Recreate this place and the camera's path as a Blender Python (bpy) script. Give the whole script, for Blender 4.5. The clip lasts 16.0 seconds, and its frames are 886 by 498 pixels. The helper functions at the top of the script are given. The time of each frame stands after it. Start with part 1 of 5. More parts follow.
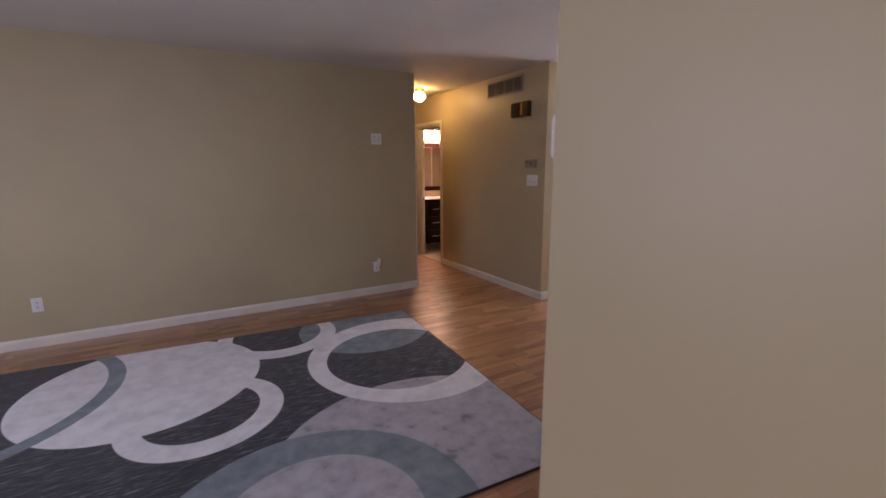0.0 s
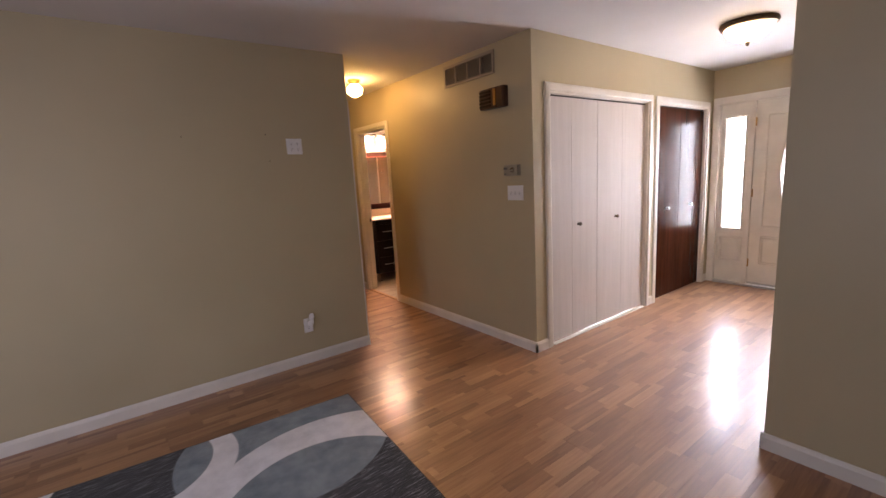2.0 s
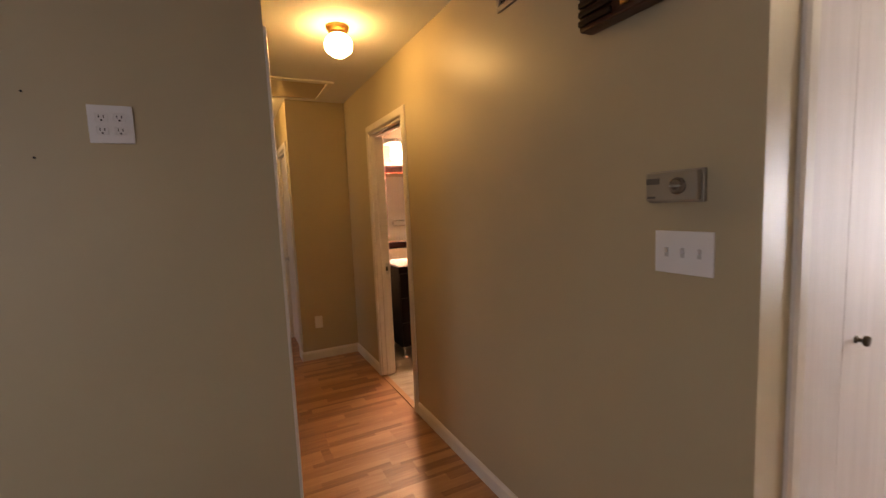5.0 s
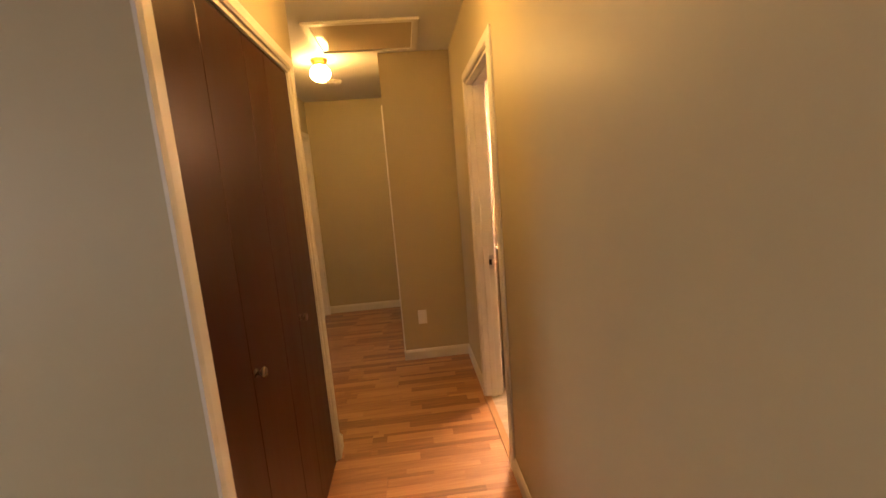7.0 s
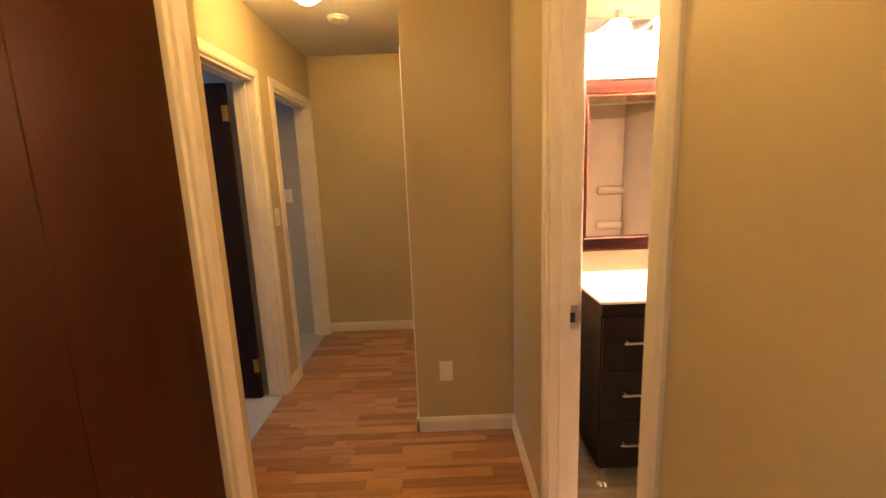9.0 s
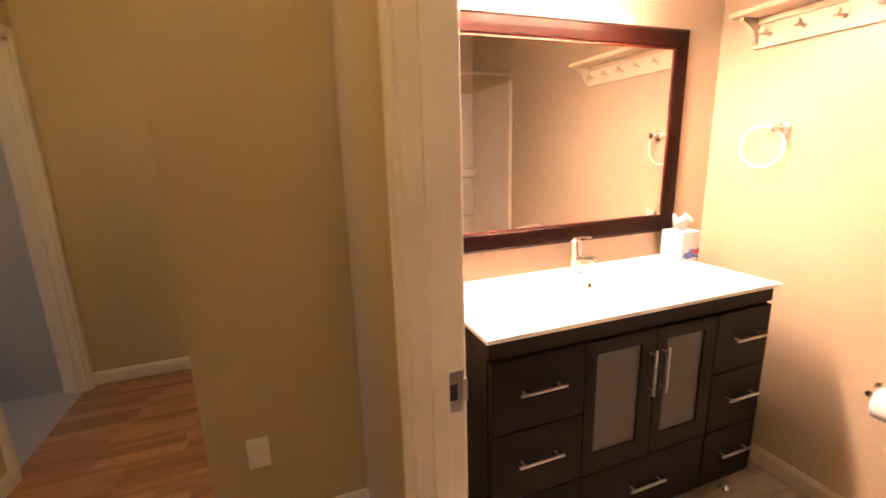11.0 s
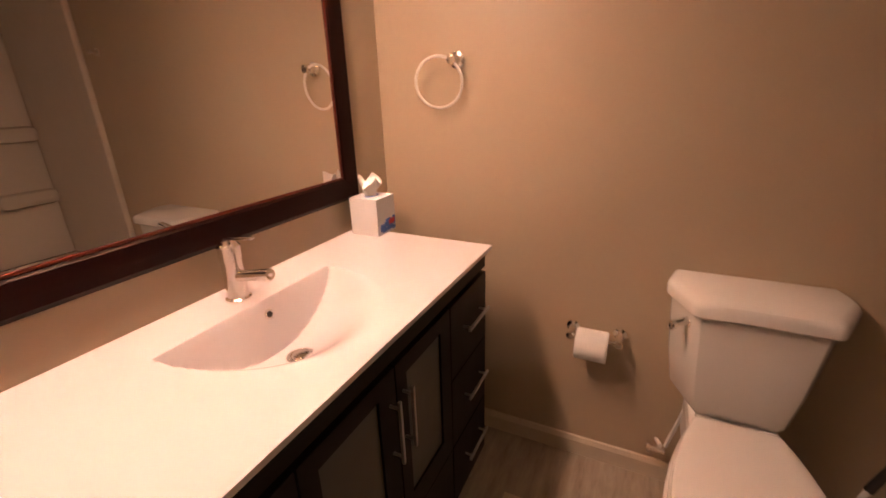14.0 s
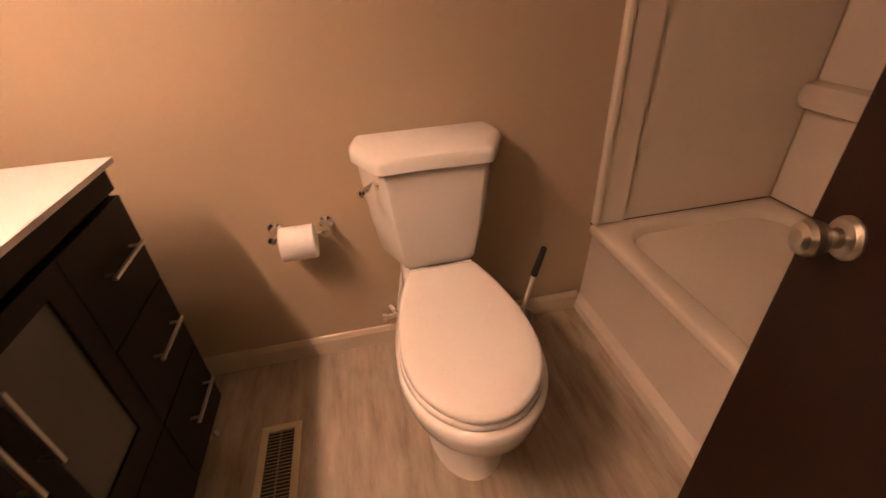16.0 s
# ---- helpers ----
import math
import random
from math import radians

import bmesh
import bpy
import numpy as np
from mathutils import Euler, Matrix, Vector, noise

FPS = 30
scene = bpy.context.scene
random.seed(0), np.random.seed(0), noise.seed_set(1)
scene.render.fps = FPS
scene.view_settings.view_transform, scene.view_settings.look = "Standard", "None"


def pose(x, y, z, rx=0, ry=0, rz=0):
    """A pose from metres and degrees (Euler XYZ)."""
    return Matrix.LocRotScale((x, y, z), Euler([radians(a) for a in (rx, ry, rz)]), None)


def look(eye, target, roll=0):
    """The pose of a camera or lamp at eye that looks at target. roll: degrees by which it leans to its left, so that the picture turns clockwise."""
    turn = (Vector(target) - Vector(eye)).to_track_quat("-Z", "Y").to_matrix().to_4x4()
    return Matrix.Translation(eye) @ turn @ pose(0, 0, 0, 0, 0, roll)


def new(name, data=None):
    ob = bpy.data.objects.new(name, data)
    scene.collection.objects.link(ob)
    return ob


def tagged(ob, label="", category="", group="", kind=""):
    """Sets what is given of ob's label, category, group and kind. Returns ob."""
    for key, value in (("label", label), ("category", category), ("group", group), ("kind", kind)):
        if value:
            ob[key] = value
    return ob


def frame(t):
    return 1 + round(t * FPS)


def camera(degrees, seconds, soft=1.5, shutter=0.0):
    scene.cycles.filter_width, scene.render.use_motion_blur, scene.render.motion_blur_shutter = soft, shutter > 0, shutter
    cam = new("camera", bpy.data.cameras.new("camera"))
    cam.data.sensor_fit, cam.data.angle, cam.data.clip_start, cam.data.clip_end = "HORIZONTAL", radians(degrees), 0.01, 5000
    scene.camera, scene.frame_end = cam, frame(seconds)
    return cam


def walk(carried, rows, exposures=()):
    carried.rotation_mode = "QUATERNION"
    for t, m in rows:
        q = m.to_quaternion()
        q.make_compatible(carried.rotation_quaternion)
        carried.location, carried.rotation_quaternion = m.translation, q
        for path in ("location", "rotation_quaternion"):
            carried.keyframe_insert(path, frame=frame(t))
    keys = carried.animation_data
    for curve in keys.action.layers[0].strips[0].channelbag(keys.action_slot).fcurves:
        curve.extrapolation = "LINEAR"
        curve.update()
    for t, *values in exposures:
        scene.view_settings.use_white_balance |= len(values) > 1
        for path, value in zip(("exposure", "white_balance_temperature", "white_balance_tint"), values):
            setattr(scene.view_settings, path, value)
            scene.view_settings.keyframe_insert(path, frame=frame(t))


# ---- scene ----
EXPOSURES = [(0, -0.12, 6150, 24), (0.5, 0.1, 6200, 23), (2, 0.15, 6400, 22), (5, 0.08, 6800, 18), (7.3, 1.0, 7450, 15), (8.2, 1.25, 7400, 15), (10.4, 1.1, 5950, 14), (11.5, 0.48, 6050, 17), (12.5, -0.52, 6250, 23), (13.5, -1.02, 6450, 25), (14.2, -1.47, 6300, 24), (15.0, -1.95, 6300, 24), (15.4, -1.33, 6650, 26), (16, -0.8, 6900, 26)]
cam = camera(92.1, 16.0, shutter=0.25)
PATH = [
    (0, (-3.16, -3.329, 1.411), (-2.171, -1.631, 1.039), -0.3),
    (0.5, (-3.082, -3.033, 1.43), (-2.112, -1.321, 1.073), -2.7),
    (1, (-2.957, -2.747, 1.466), (-1.825, -1.136, 1.116), -4.7),
    (1.5, (-2.741, -2.459, 1.455), (-1.653, -0.811, 1.138), -4.9),
    (2, (-2.504, -2.182, 1.44), (-1.329, -0.599, 1.104), -3.3),
    (2.5, (-2.254, -1.917, 1.444), (-0.99, -0.4, 1.129), -4.3),
    (3, (-1.959, -1.641, 1.444), (-0.768, -0.051, 1.217), -2.7),
    (3.5, (-1.728, -1.338, 1.436), (-0.534, 0.251, 1.216), -3.5),
    (4, (-1.488, -1.068, 1.444), (-0.293, 0.523, 1.239), -3.4),
    (4.5, (-1.256, -0.816, 1.43), (-0.255, 0.907, 1.258), -1.5),
    (5, (-1.084, -0.539, 1.43), (-0.193, 1.241, 1.227), -2.4),
    (5.2, (-1.023, -0.433, 1.437), (-0.185, 1.373, 1.244), -2.2),
    (7.3, (-0.365, 0.4, 1.451), (-0.314, 2.374, 1.137), -2.8),
    (7.5, (-0.346, 0.554, 1.441), (-0.353, 2.529, 1.129), -1.1),
    (8, (-0.328, 0.863, 1.43), (-0.443, 2.828, 1.076), -0.8),
    (8.2, (-0.333, 0.995, 1.436), (-0.416, 2.962, 1.08), -1.2),
    (10.3, (-0.403, 1.947, 1.445), (-0.21, 3.904, 1.079), -3.4),
    (10.5, (-0.347, 2.028, 1.403), (-0.009, 3.956, 0.992), -2.1),
    (11, (-0.197, 2.144, 1.39), (0.479, 3.973, 0.945), -1.7),
    (11.5, (-0.106, 2.235, 1.383), (0.897, 3.879, 0.845), -2.0),
    (12, (-0.045, 2.311, 1.365), (1.203, 3.749, 0.752), -2.8),
    (12.5, (0.029, 2.38, 1.336), (1.394, 3.68, 0.667), -0.7),
    (13, (0.138, 2.48, 1.344), (1.522, 3.765, 0.686), -0.8),
    (13.5, (0.219, 2.611, 1.342), (1.674, 3.812, 0.679), 0.1),
    (14, (0.267, 2.676, 1.34), (1.953, 3.505, 0.652), -1.7),
    (14.5, (0.29, 2.686, 1.257), (1.96, 3.234, 0.302), -1.4),
    (15, (0.341, 2.643, 1.205), (1.951, 2.974, 0.066), 0.2),
    (15.5, (0.372, 2.59, 1.196), (2.025, 2.617, 0.069), -1.6),
    (16, (0.416, 2.552, 1.201), (2.065, 2.253, 0.109), -3.4),
]
walk(cam, [(t, look(eye, target, roll)) for t, eye, target, roll in PATH],
     exposures=EXPOSURES)

# ---- light ----
world = bpy.data.worlds.new("sky")
scene.world = world
world.use_nodes = True
wn = world.node_tree.nodes
wl = world.node_tree.links
sky = wn.new("ShaderNodeTexSky")
sky.sky_type = "NISHITA"
sky.sun_disc = False
sky.sun_elevation = radians(38)
sky.sun_rotation = radians(200)
wl.new(sky.outputs["Color"], wn["Background"].inputs["Color"])
wn["Background"].inputs["Strength"].default_value = 0.12

sun_data = bpy.data.lights.new("sun", "SUN")
sun_data.energy = 1.0
sun_data.angle = radians(10)
sun_data.color = (1.0, 0.96, 0.9)
sun = new("sun", sun_data)
sun.matrix_world = look((0, 0, 20), (3.5, 10, 10))


def window_lamp(name, eye, target, w, h, watts, colour=(0.86, 0.93, 1.0)):
    """The sky's light in a window's opening."""
    d = bpy.data.lights.new(name, "AREA")
    d.shape, d.size, d.size_y, d.energy, d.color = "RECTANGLE", w, h, watts, colour
    ob = new(name, d)
    ob.matrix_world = look(eye, target)
    return ob


DAY = (0.84, 0.87, 1.0)
window_lamp("window_light_living", (-6.1, -1.6, 1.45), (-3, -1.6, 0.7), 2.3, 1.3, 37, DAY)
window_lamp("window_light_dining", (-3.9, -5.9, 1.45), (-3.6, -3, 0.9), 1.6, 1.2, 31, DAY)
window_lamp("window_light_bedroom", (-4.4, 3.3, 1.5), (-2, 3.3, 1.2), 1.2, 1.1, 12, (0.50, 0.68, 1.0))
window_lamp("window_light_far_bedroom", (-4.4, 5.4, 1.5), (-2, 5.0, 1.2), 1.2, 1.1, 12, (0.50, 0.68, 1.0))
window_lamp("window_light_door", (3.3, -0.87, 1.29), (0, -0.87, 0.9), 0.5, 1.1, 70, (0.93, 0.95, 1.0))
window_lamp("window_light_sidelight", (3.3, -0.235, 1.27), (0, -0.235, 0.9), 0.26, 1.36, 18, (0.93, 0.95, 1.0))


# ---- materials ----
class Nodes:
    """A material's node tree with short ways to add to it."""

    def __init__(self, name, rough=0.5, metal=0.0):
        self.mat = bpy.data.materials.new(name)
        self.mat.use_nodes = True
        self.n, self.l = self.mat.node_tree.nodes, self.mat.node_tree.links
        self.b = self.n["Principled BSDF"]
        self.b.inputs["Roughness"].default_value = rough
        self.b.inputs["Metallic"].default_value = metal
        self.tc = self.n.new("ShaderNodeTexCoord")

    def add(self, kind, operation="", blend_type="", noise_dimensions=""):
        node = self.n.new("ShaderNode" + kind)
        if operation:
            node.operation = operation
        if blend_type:
            node.blend_type = blend_type
        if noise_dimensions:
            node.noise_dimensions = noise_dimensions
        return node

    def put(self, socket, value):
        if isinstance(value, bpy.types.NodeSocket):
            self.l.new(value, socket)
        else:
            socket.default_value = value

    def math(self, op, a, b=0.0, c=0.0):
        node = self.add("Math", operation=op)
        for s, v in zip(node.inputs, (a, b, c)):
            self.put(s, v)
        return node.outputs[0]

    def mapped(self, scale=(1, 1, 1), space="Object"):
        node = self.add("Mapping")
        self.l.new(self.tc.outputs[space], node.inputs[0])
        node.inputs["Scale"].default_value = scale
        return node.outputs[0]

    def noise(self, scale, detail=3.0, vector=None, rough=0.5):
        node = self.add("TexNoise")
        node.inputs["Scale"].default_value = scale
        node.inputs["Detail"].default_value = detail
        node.inputs["Roughness"].default_value = rough
        self.put(node.inputs["Vector"], vector if vector else self.tc.outputs["Object"])
        return node.outputs["Fac"]

    def ramp(self, fac, stops):
        node = self.add("ValToRGB")
        el = node.color_ramp.elements
        while len(el) < len(stops):
            el.new(0.5)
        for e, (p, c) in zip(el, stops):
            e.position, e.color = p, (*c, 1)
        self.put(node.inputs[0], fac)
        return node.outputs[0]

    def mix(self, fac, a, b, how="MIX"):
        node = self.add("MixRGB", blend_type=how)
        self.put(node.inputs[0], fac)
        for s, v in zip(node.inputs[1:], (a, b)):
            self.put(s, v if isinstance(v, bpy.types.NodeSocket) else (*v, 1))
        return node.outputs[0]

    def bump(self, height, strength=0.1, distance=0.01):
        node = self.add("Bump")
        node.inputs["Strength"].default_value = strength
        node.inputs["Distance"].default_value = distance
        self.put(node.inputs["Height"], height)
        self.l.new(node.outputs[0], self.b.inputs["Normal"])

    def colour(self, value):
        self.put(self.b.inputs["Base Color"], value if isinstance(value, bpy.types.NodeSocket) else (*value, 1))
        return self

    def rough(self, value):
        self.put(self.b.inputs["Roughness"], value)


def shade(c, k):
    return tuple(min(1.0, v * k) for v in c)


def paint(name, c, rough=0.5, grain=260.0, relief=0.05, spread=0.07):
    """Painted plaster: roller texture, slight unevenness."""
    m = Nodes(name, rough)
    big, fine = m.noise(0.9, 4), m.noise(grain, 2)
    m.colour(m.ramp(big, [(0.3, shade(c, 1 - spread)), (0.7, shade(c, 1 + spread))]))
    m.bump(m.math("ADD", fine, m.math("MULTIPLY", m.noise(40, 3), 0.25)), relief, 0.003)
    m.rough(m.math("ADD", m.math("MULTIPLY", big, 0.12), rough - 0.06))
    return m.mat


def plain(name, c, rough=0.4, metal=0.0, grain=60.0, spread=0.06, relief=0.03):
    m = Nodes(name, rough, metal)
    n = m.noise(grain, 3)
    m.colour(m.ramp(m.noise(6, 4), [(0.3, shade(c, 1 - spread)), (0.7, shade(c, 1 + spread))]))
    m.bump(n, relief, 0.002)
    m.rough(m.math("ADD", m.math("MULTIPLY", m.noise(14, 4), 0.16), max(0.02, rough - 0.08)))
    return m.mat


def wood(name, dark, light, rough=0.3, along="z", scale=1.0, random_by_object=False, gloss=0.5, tint=(1.0, 1.0, 1.0), wave=0.0):
    """Veneer with grain running along one axis."""
    m = Nodes(name, rough)
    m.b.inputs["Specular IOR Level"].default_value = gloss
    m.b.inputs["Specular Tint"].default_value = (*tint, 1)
    s = {"x": (0.9, 16, 16), "y": (16, 0.9, 16), "z": (16, 16, 0.9)}[along]
    v = m.mapped(tuple(k * scale for k in s))
    if random_by_object:
        info = m.add("ObjectInfo")
        shift = m.add("VectorMath", operation="ADD")
        m.l.new(v, shift.inputs[0])
        m.l.new(m.math("MULTIPLY", info.outputs["Random"], 37.0), shift.inputs[1])
        v = shift.outputs[0]
    g, f = m.noise(1.3, 6, v, 0.62), m.noise(7, 3, v, 0.6)
    both = m.math("ADD", m.math("MULTIPLY", g, 0.7), m.math("MULTIPLY", f, 0.3))
    m.colour(m.ramp(both, [(0.32, dark), (0.52, tuple((a + b) / 2 for a, b in zip(dark, light))), (0.72, light)]))
    if wave:
        m.bump(m.noise(1.0, 2, m.mapped((11, 11, 0.7))), wave, 0.01)
    else:
        m.bump(f, 0.05, 0.002)
    m.rough(m.math("ADD", m.math("MULTIPLY", g, 0.14), rough - 0.07))
    return m.mat


def glow(name, c, strength):
    m = Nodes(name, 0.4)
    m.colour(c)
    m.b.inputs["Emission Color"].default_value = (*c, 1)
    m.b.inputs["Emission Strength"].default_value = strength
    return m.mat


def laminate():
    """Three-strip laminate board: strips in three rows, each cut into short staves."""
    m = Nodes("laminate_floor", 0.22)
    sep = m.add("SeparateXYZ")
    m.l.new(m.tc.outputs["Object"], sep.inputs[0])
    info = m.add("ObjectInfo")
    rnd = info.outputs["Random"]
    strip = m.math("FLOOR", m.math("MULTIPLY", m.math("ADD", sep.outputs["Y"], 0.5), 1 / 0.0633))
    first = m.add("TexWhiteNoise", noise_dimensions="2D")
    com = m.add("CombineXYZ")
    m.put(com.inputs[0], strip)
    m.put(com.inputs[1], m.math("MULTIPLY", rnd, 91.0))
    m.l.new(com.outputs[0], first.inputs["Vector"])
    stave = m.math("FLOOR", m.math("ADD", m.math("MULTIPLY", sep.outputs["X"], 2.6), m.math("MULTIPLY", first.outputs["Value"], 5.0)))
    com2 = m.add("CombineXYZ")
    m.put(com2.inputs[0], strip)
    m.put(com2.inputs[1], m.math("MULTIPLY", rnd, 53.0))
    m.put(com2.inputs[2], stave)
    second = m.add("TexWhiteNoise", noise_dimensions="3D")
    m.l.new(com2.outputs[0], second.inputs["Vector"])
    tone = second.outputs["Value"]
    shift = m.add("VectorMath", operation="ADD")
    m.l.new(m.mapped((1.6, 26, 1)), shift.inputs[0])
    m.l.new(second.outputs["Color"], shift.inputs[1])
    scaled = m.add("VectorMath", operation="MULTIPLY")
    m.l.new(shift.outputs[0], scaled.inputs[0])
    scaled.inputs[1].default_value = (1, 1, 1)
    grain = m.noise(2.2, 6, scaled.outputs[0], 0.6)
    mixed = m.math("ADD", m.math("MULTIPLY", tone, 0.50), m.math("ADD", m.math("MULTIPLY", grain, 0.85), -0.08))
    m.colour(m.ramp(mixed, [(0.2, (0.185, 0.076, 0.030)), (0.5, (0.325, 0.150, 0.066)), (0.8, (0.46, 0.240, 0.112)), (1.0, (0.54, 0.31, 0.155))]))
    m.rough(m.math("ADD", m.math("MULTIPLY", grain, 0.15), 0.36))
    m.b.inputs["Specular IOR Level"].default_value = 0.75
    m.b.inputs["Coat Weight"].default_value = 0.7
    m.b.inputs["Coat Roughness"].default_value = 0.19
    m.bump(grain, 0.03, 0.002)
    return m.mat


def vinyl():
    """Wood-look grey sheet vinyl."""
    m = Nodes("grey_vinyl_floor", 0.35)
    v = m.mapped((1.3, 7.0, 1))
    g = m.noise(2.6, 7, v, 0.66)
    big = m.noise(1.7, 3)
    c = m.ramp(m.math("ADD", m.math("MULTIPLY", g, 0.75), m.math("MULTIPLY", big, 0.25)),
               [(0.32, (0.18, 0.142, 0.105)), (0.47, (0.34, 0.288, 0.23)), (0.64, (0.47, 0.41, 0.335))])
    m.colour(c)
    m.bump(g, 0.06, 0.002)
    m.rough(m.math("ADD", m.math("MULTIPLY", g, 0.2), 0.28))
    return m.mat


WALL = paint("olive_tan_wall_paint", (0.47, 0.40, 0.255), 0.42)
BATH_WALL = paint("beige_wall_paint", (0.455, 0.368, 0.262), 0.40)
BED_WALL = paint("grey_wall_paint", (0.40, 0.42, 0.45), 0.6)
CEILING = paint("white_ceiling_paint", (0.70, 0.69, 0.68), 0.8, 60.0, 0.25)
TRIM = plain("white_trim_paint", (0.72, 0.68, 0.61), 0.42)
BATH_TRIM = plain("cream_baseboard_paint", (0.60, 0.52, 0.41), 0.35)
LAMINATE = laminate()
VINYL = vinyl()
CARPET = paint("pale_carpet", (0.42, 0.41, 0.40), 0.95, 400.0, 0.6)
SUBFLOOR = plain("subfloor_board", (0.2, 0.11, 0.06), 0.7)
WHITE_DOOR = wood("white_washed_door_veneer", (0.57, 0.525, 0.495), (0.67, 0.62, 0.59), 0.62, gloss=0.35)
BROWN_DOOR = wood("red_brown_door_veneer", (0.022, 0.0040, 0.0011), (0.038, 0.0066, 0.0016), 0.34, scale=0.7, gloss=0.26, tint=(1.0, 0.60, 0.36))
GLOSSY_BROWN_DOOR = wood("varnished_red_brown_veneer", (0.022, 0.0060, 0.003), (0.066, 0.019, 0.008), 0.22, scale=0.7, gloss=0.05, wave=0.12)
DARK_DOOR = wood("dark_brown_door_veneer", (0.014, 0.006, 0.004), (0.022, 0.009, 0.006), 0.42, gloss=0.15)
FRONT_DOOR = plain("cream_front_door_paint", (0.72, 0.68, 0.60), 0.35)
ESPRESSO = wood("espresso_cabinet_veneer", (0.006, 0.0034, 0.0034), (0.0105, 0.006, 0.0055), 0.44, gloss=0.13)
MAHOGANY = wood("mahogany_mirror_frame", (0.005, 0.0011, 0.0009), (0.012, 0.0024, 0.0017), 0.38, along="x", gloss=0.12)
MAHOGANY_UPRIGHT = wood("mahogany_upright_frame", (0.005, 0.0011, 0.0009), (0.012, 0.0024, 0.0017), 0.38, along="z", gloss=0.12)
RED_BEAD = wood("red_mahogany_bead", (0.060, 0.010, 0.005), (0.13, 0.022, 0.009), 0.45, along="x", gloss=0.2)
CERAMIC = plain("white_ceramic", (0.80, 0.78, 0.75), 0.12, spread=0.01, relief=0.0)
ACRYLIC = plain("white_tub_acrylic", (0.66, 0.595, 0.51), 0.22, spread=0.02)
COUNTER = plain("white_stone_counter", (0.72, 0.70, 0.735), 0.16, spread=0.01, relief=0.0)
CHROME = plain("polished_chrome", (0.90, 0.89, 0.87), 0.19, 1.0, relief=0.0)
NICKEL = plain("brushed_nickel", (0.55, 0.53, 0.50), 0.30, 1.0)
BRONZE = plain("dark_bronze", (0.10, 0.075, 0.05), 0.35, 0.9)
KNOB = plain("tarnished_metal_knob", (0.24, 0.20, 0.16), 0.28, 1.0)
BRASS = plain("aged_brass", (0.44, 0.25, 0.08), 0.35, 1.0)
PLASTIC = plain("white_plastic", (0.78, 0.77, 0.76), 0.35, spread=0.02)
SLOT = plain("pale_grey_plastic", (0.50, 0.49, 0.47), 0.4)
PRINT = plain("faded_dark_print", (0.10, 0.09, 0.075), 0.5)
GREY_PLASTIC = plain("tan_grey_plastic", (0.30, 0.265, 0.20), 0.45)
DARK = plain("dark_gap", (0.015, 0.013, 0.012), 0.7)
PAPER = plain("white_tissue_paper", (0.82, 0.81, 0.80), 0.9, relief=0.2)
MIRROR = Nodes("mirror_silver", 0.0, 1.0).colour((0.86, 0.86, 0.84)).mat
FROSTED = plain("frosted_cabinet_glass", (0.062, 0.062, 0.054), 0.40, relief=0.02)
GLOBE = glow("lit_globe_glass", (1.0, 0.585, 0.18), 55.0)
DOME = glow("lit_dome_glass", (1.0, 0.74, 0.42), 24.0)
VANITY_GLASS = glow("lit_vanity_glass", (1.0, 0.645, 0.405), 24.0)
VANITY_BULB = glow("lit_vanity_bulb", (1.0, 0.645, 0.405), 1150.0)


# ---- mesh helpers ----
ORIGIN = {}


def place(bm, m):
    bmesh.ops.transform(bm, matrix=m, verts=bm.verts)
    return bm


def take(bm, other):
    """Adds the other bmesh to bm."""
    data = bpy.data.meshes.new("piece")
    other.to_mesh(data)
    other.free()
    bm.from_mesh(data)
    bpy.data.meshes.remove(data)
    return bm


def box(bm, x0, x1, y0, y1, z0, z1, bevel=0.0, segments=2):
    b = bmesh.new()
    bmesh.ops.create_cube(b, size=1)
    place(b, Matrix.Translation(((x0 + x1) / 2, (y0 + y1) / 2, (z0 + z1) / 2)) @ Matrix.Diagonal((abs(x1 - x0), abs(y1 - y0), abs(z1 - z0), 1)))
    if bevel:
        bmesh.ops.bevel(b, geom=b.edges[:], offset=bevel, segments=segments, profile=0.5, affect="EDGES")
    return take(bm, b)


def rod(bm, a, b, r0, r1=None, seg=20):
    """A round bar from a to b."""
    seg = max(seg, 20)
    a, b = Vector(a), Vector(b)
    p = bmesh.new()
    bmesh.ops.create_cone(p, cap_ends=True, segments=seg, radius1=r0, radius2=r0 if r1 is None else r1, depth=(b - a).length)
    place(p, Matrix.Translation((a + b) / 2) @ (b - a).to_track_quat("Z", "Y").to_matrix().to_4x4())
    return take(bm, p)


def turned(bm, profile, seg=32, m=Matrix()):
    """A body turned round z from (radius, height) pairs."""
    seg = max(seg, 20)
    p = bmesh.new()
    rings = []
    for r, z in profile:
        rings.append([p.verts.new((r * math.cos(k * math.tau / seg), r * math.sin(k * math.tau / seg), z)) for k in range(seg)])
    for lo, hi in zip(rings, rings[1:]):
        for k in range(seg):
            p.faces.new((lo[k], lo[(k + 1) % seg], hi[(k + 1) % seg], hi[k]))
    p.faces.new(rings[0][::-1])
    p.faces.new(rings[-1])
    bmesh.ops.remove_doubles(p, verts=p.verts, dist=1e-6)
    place(p, m)
    return take(bm, p)


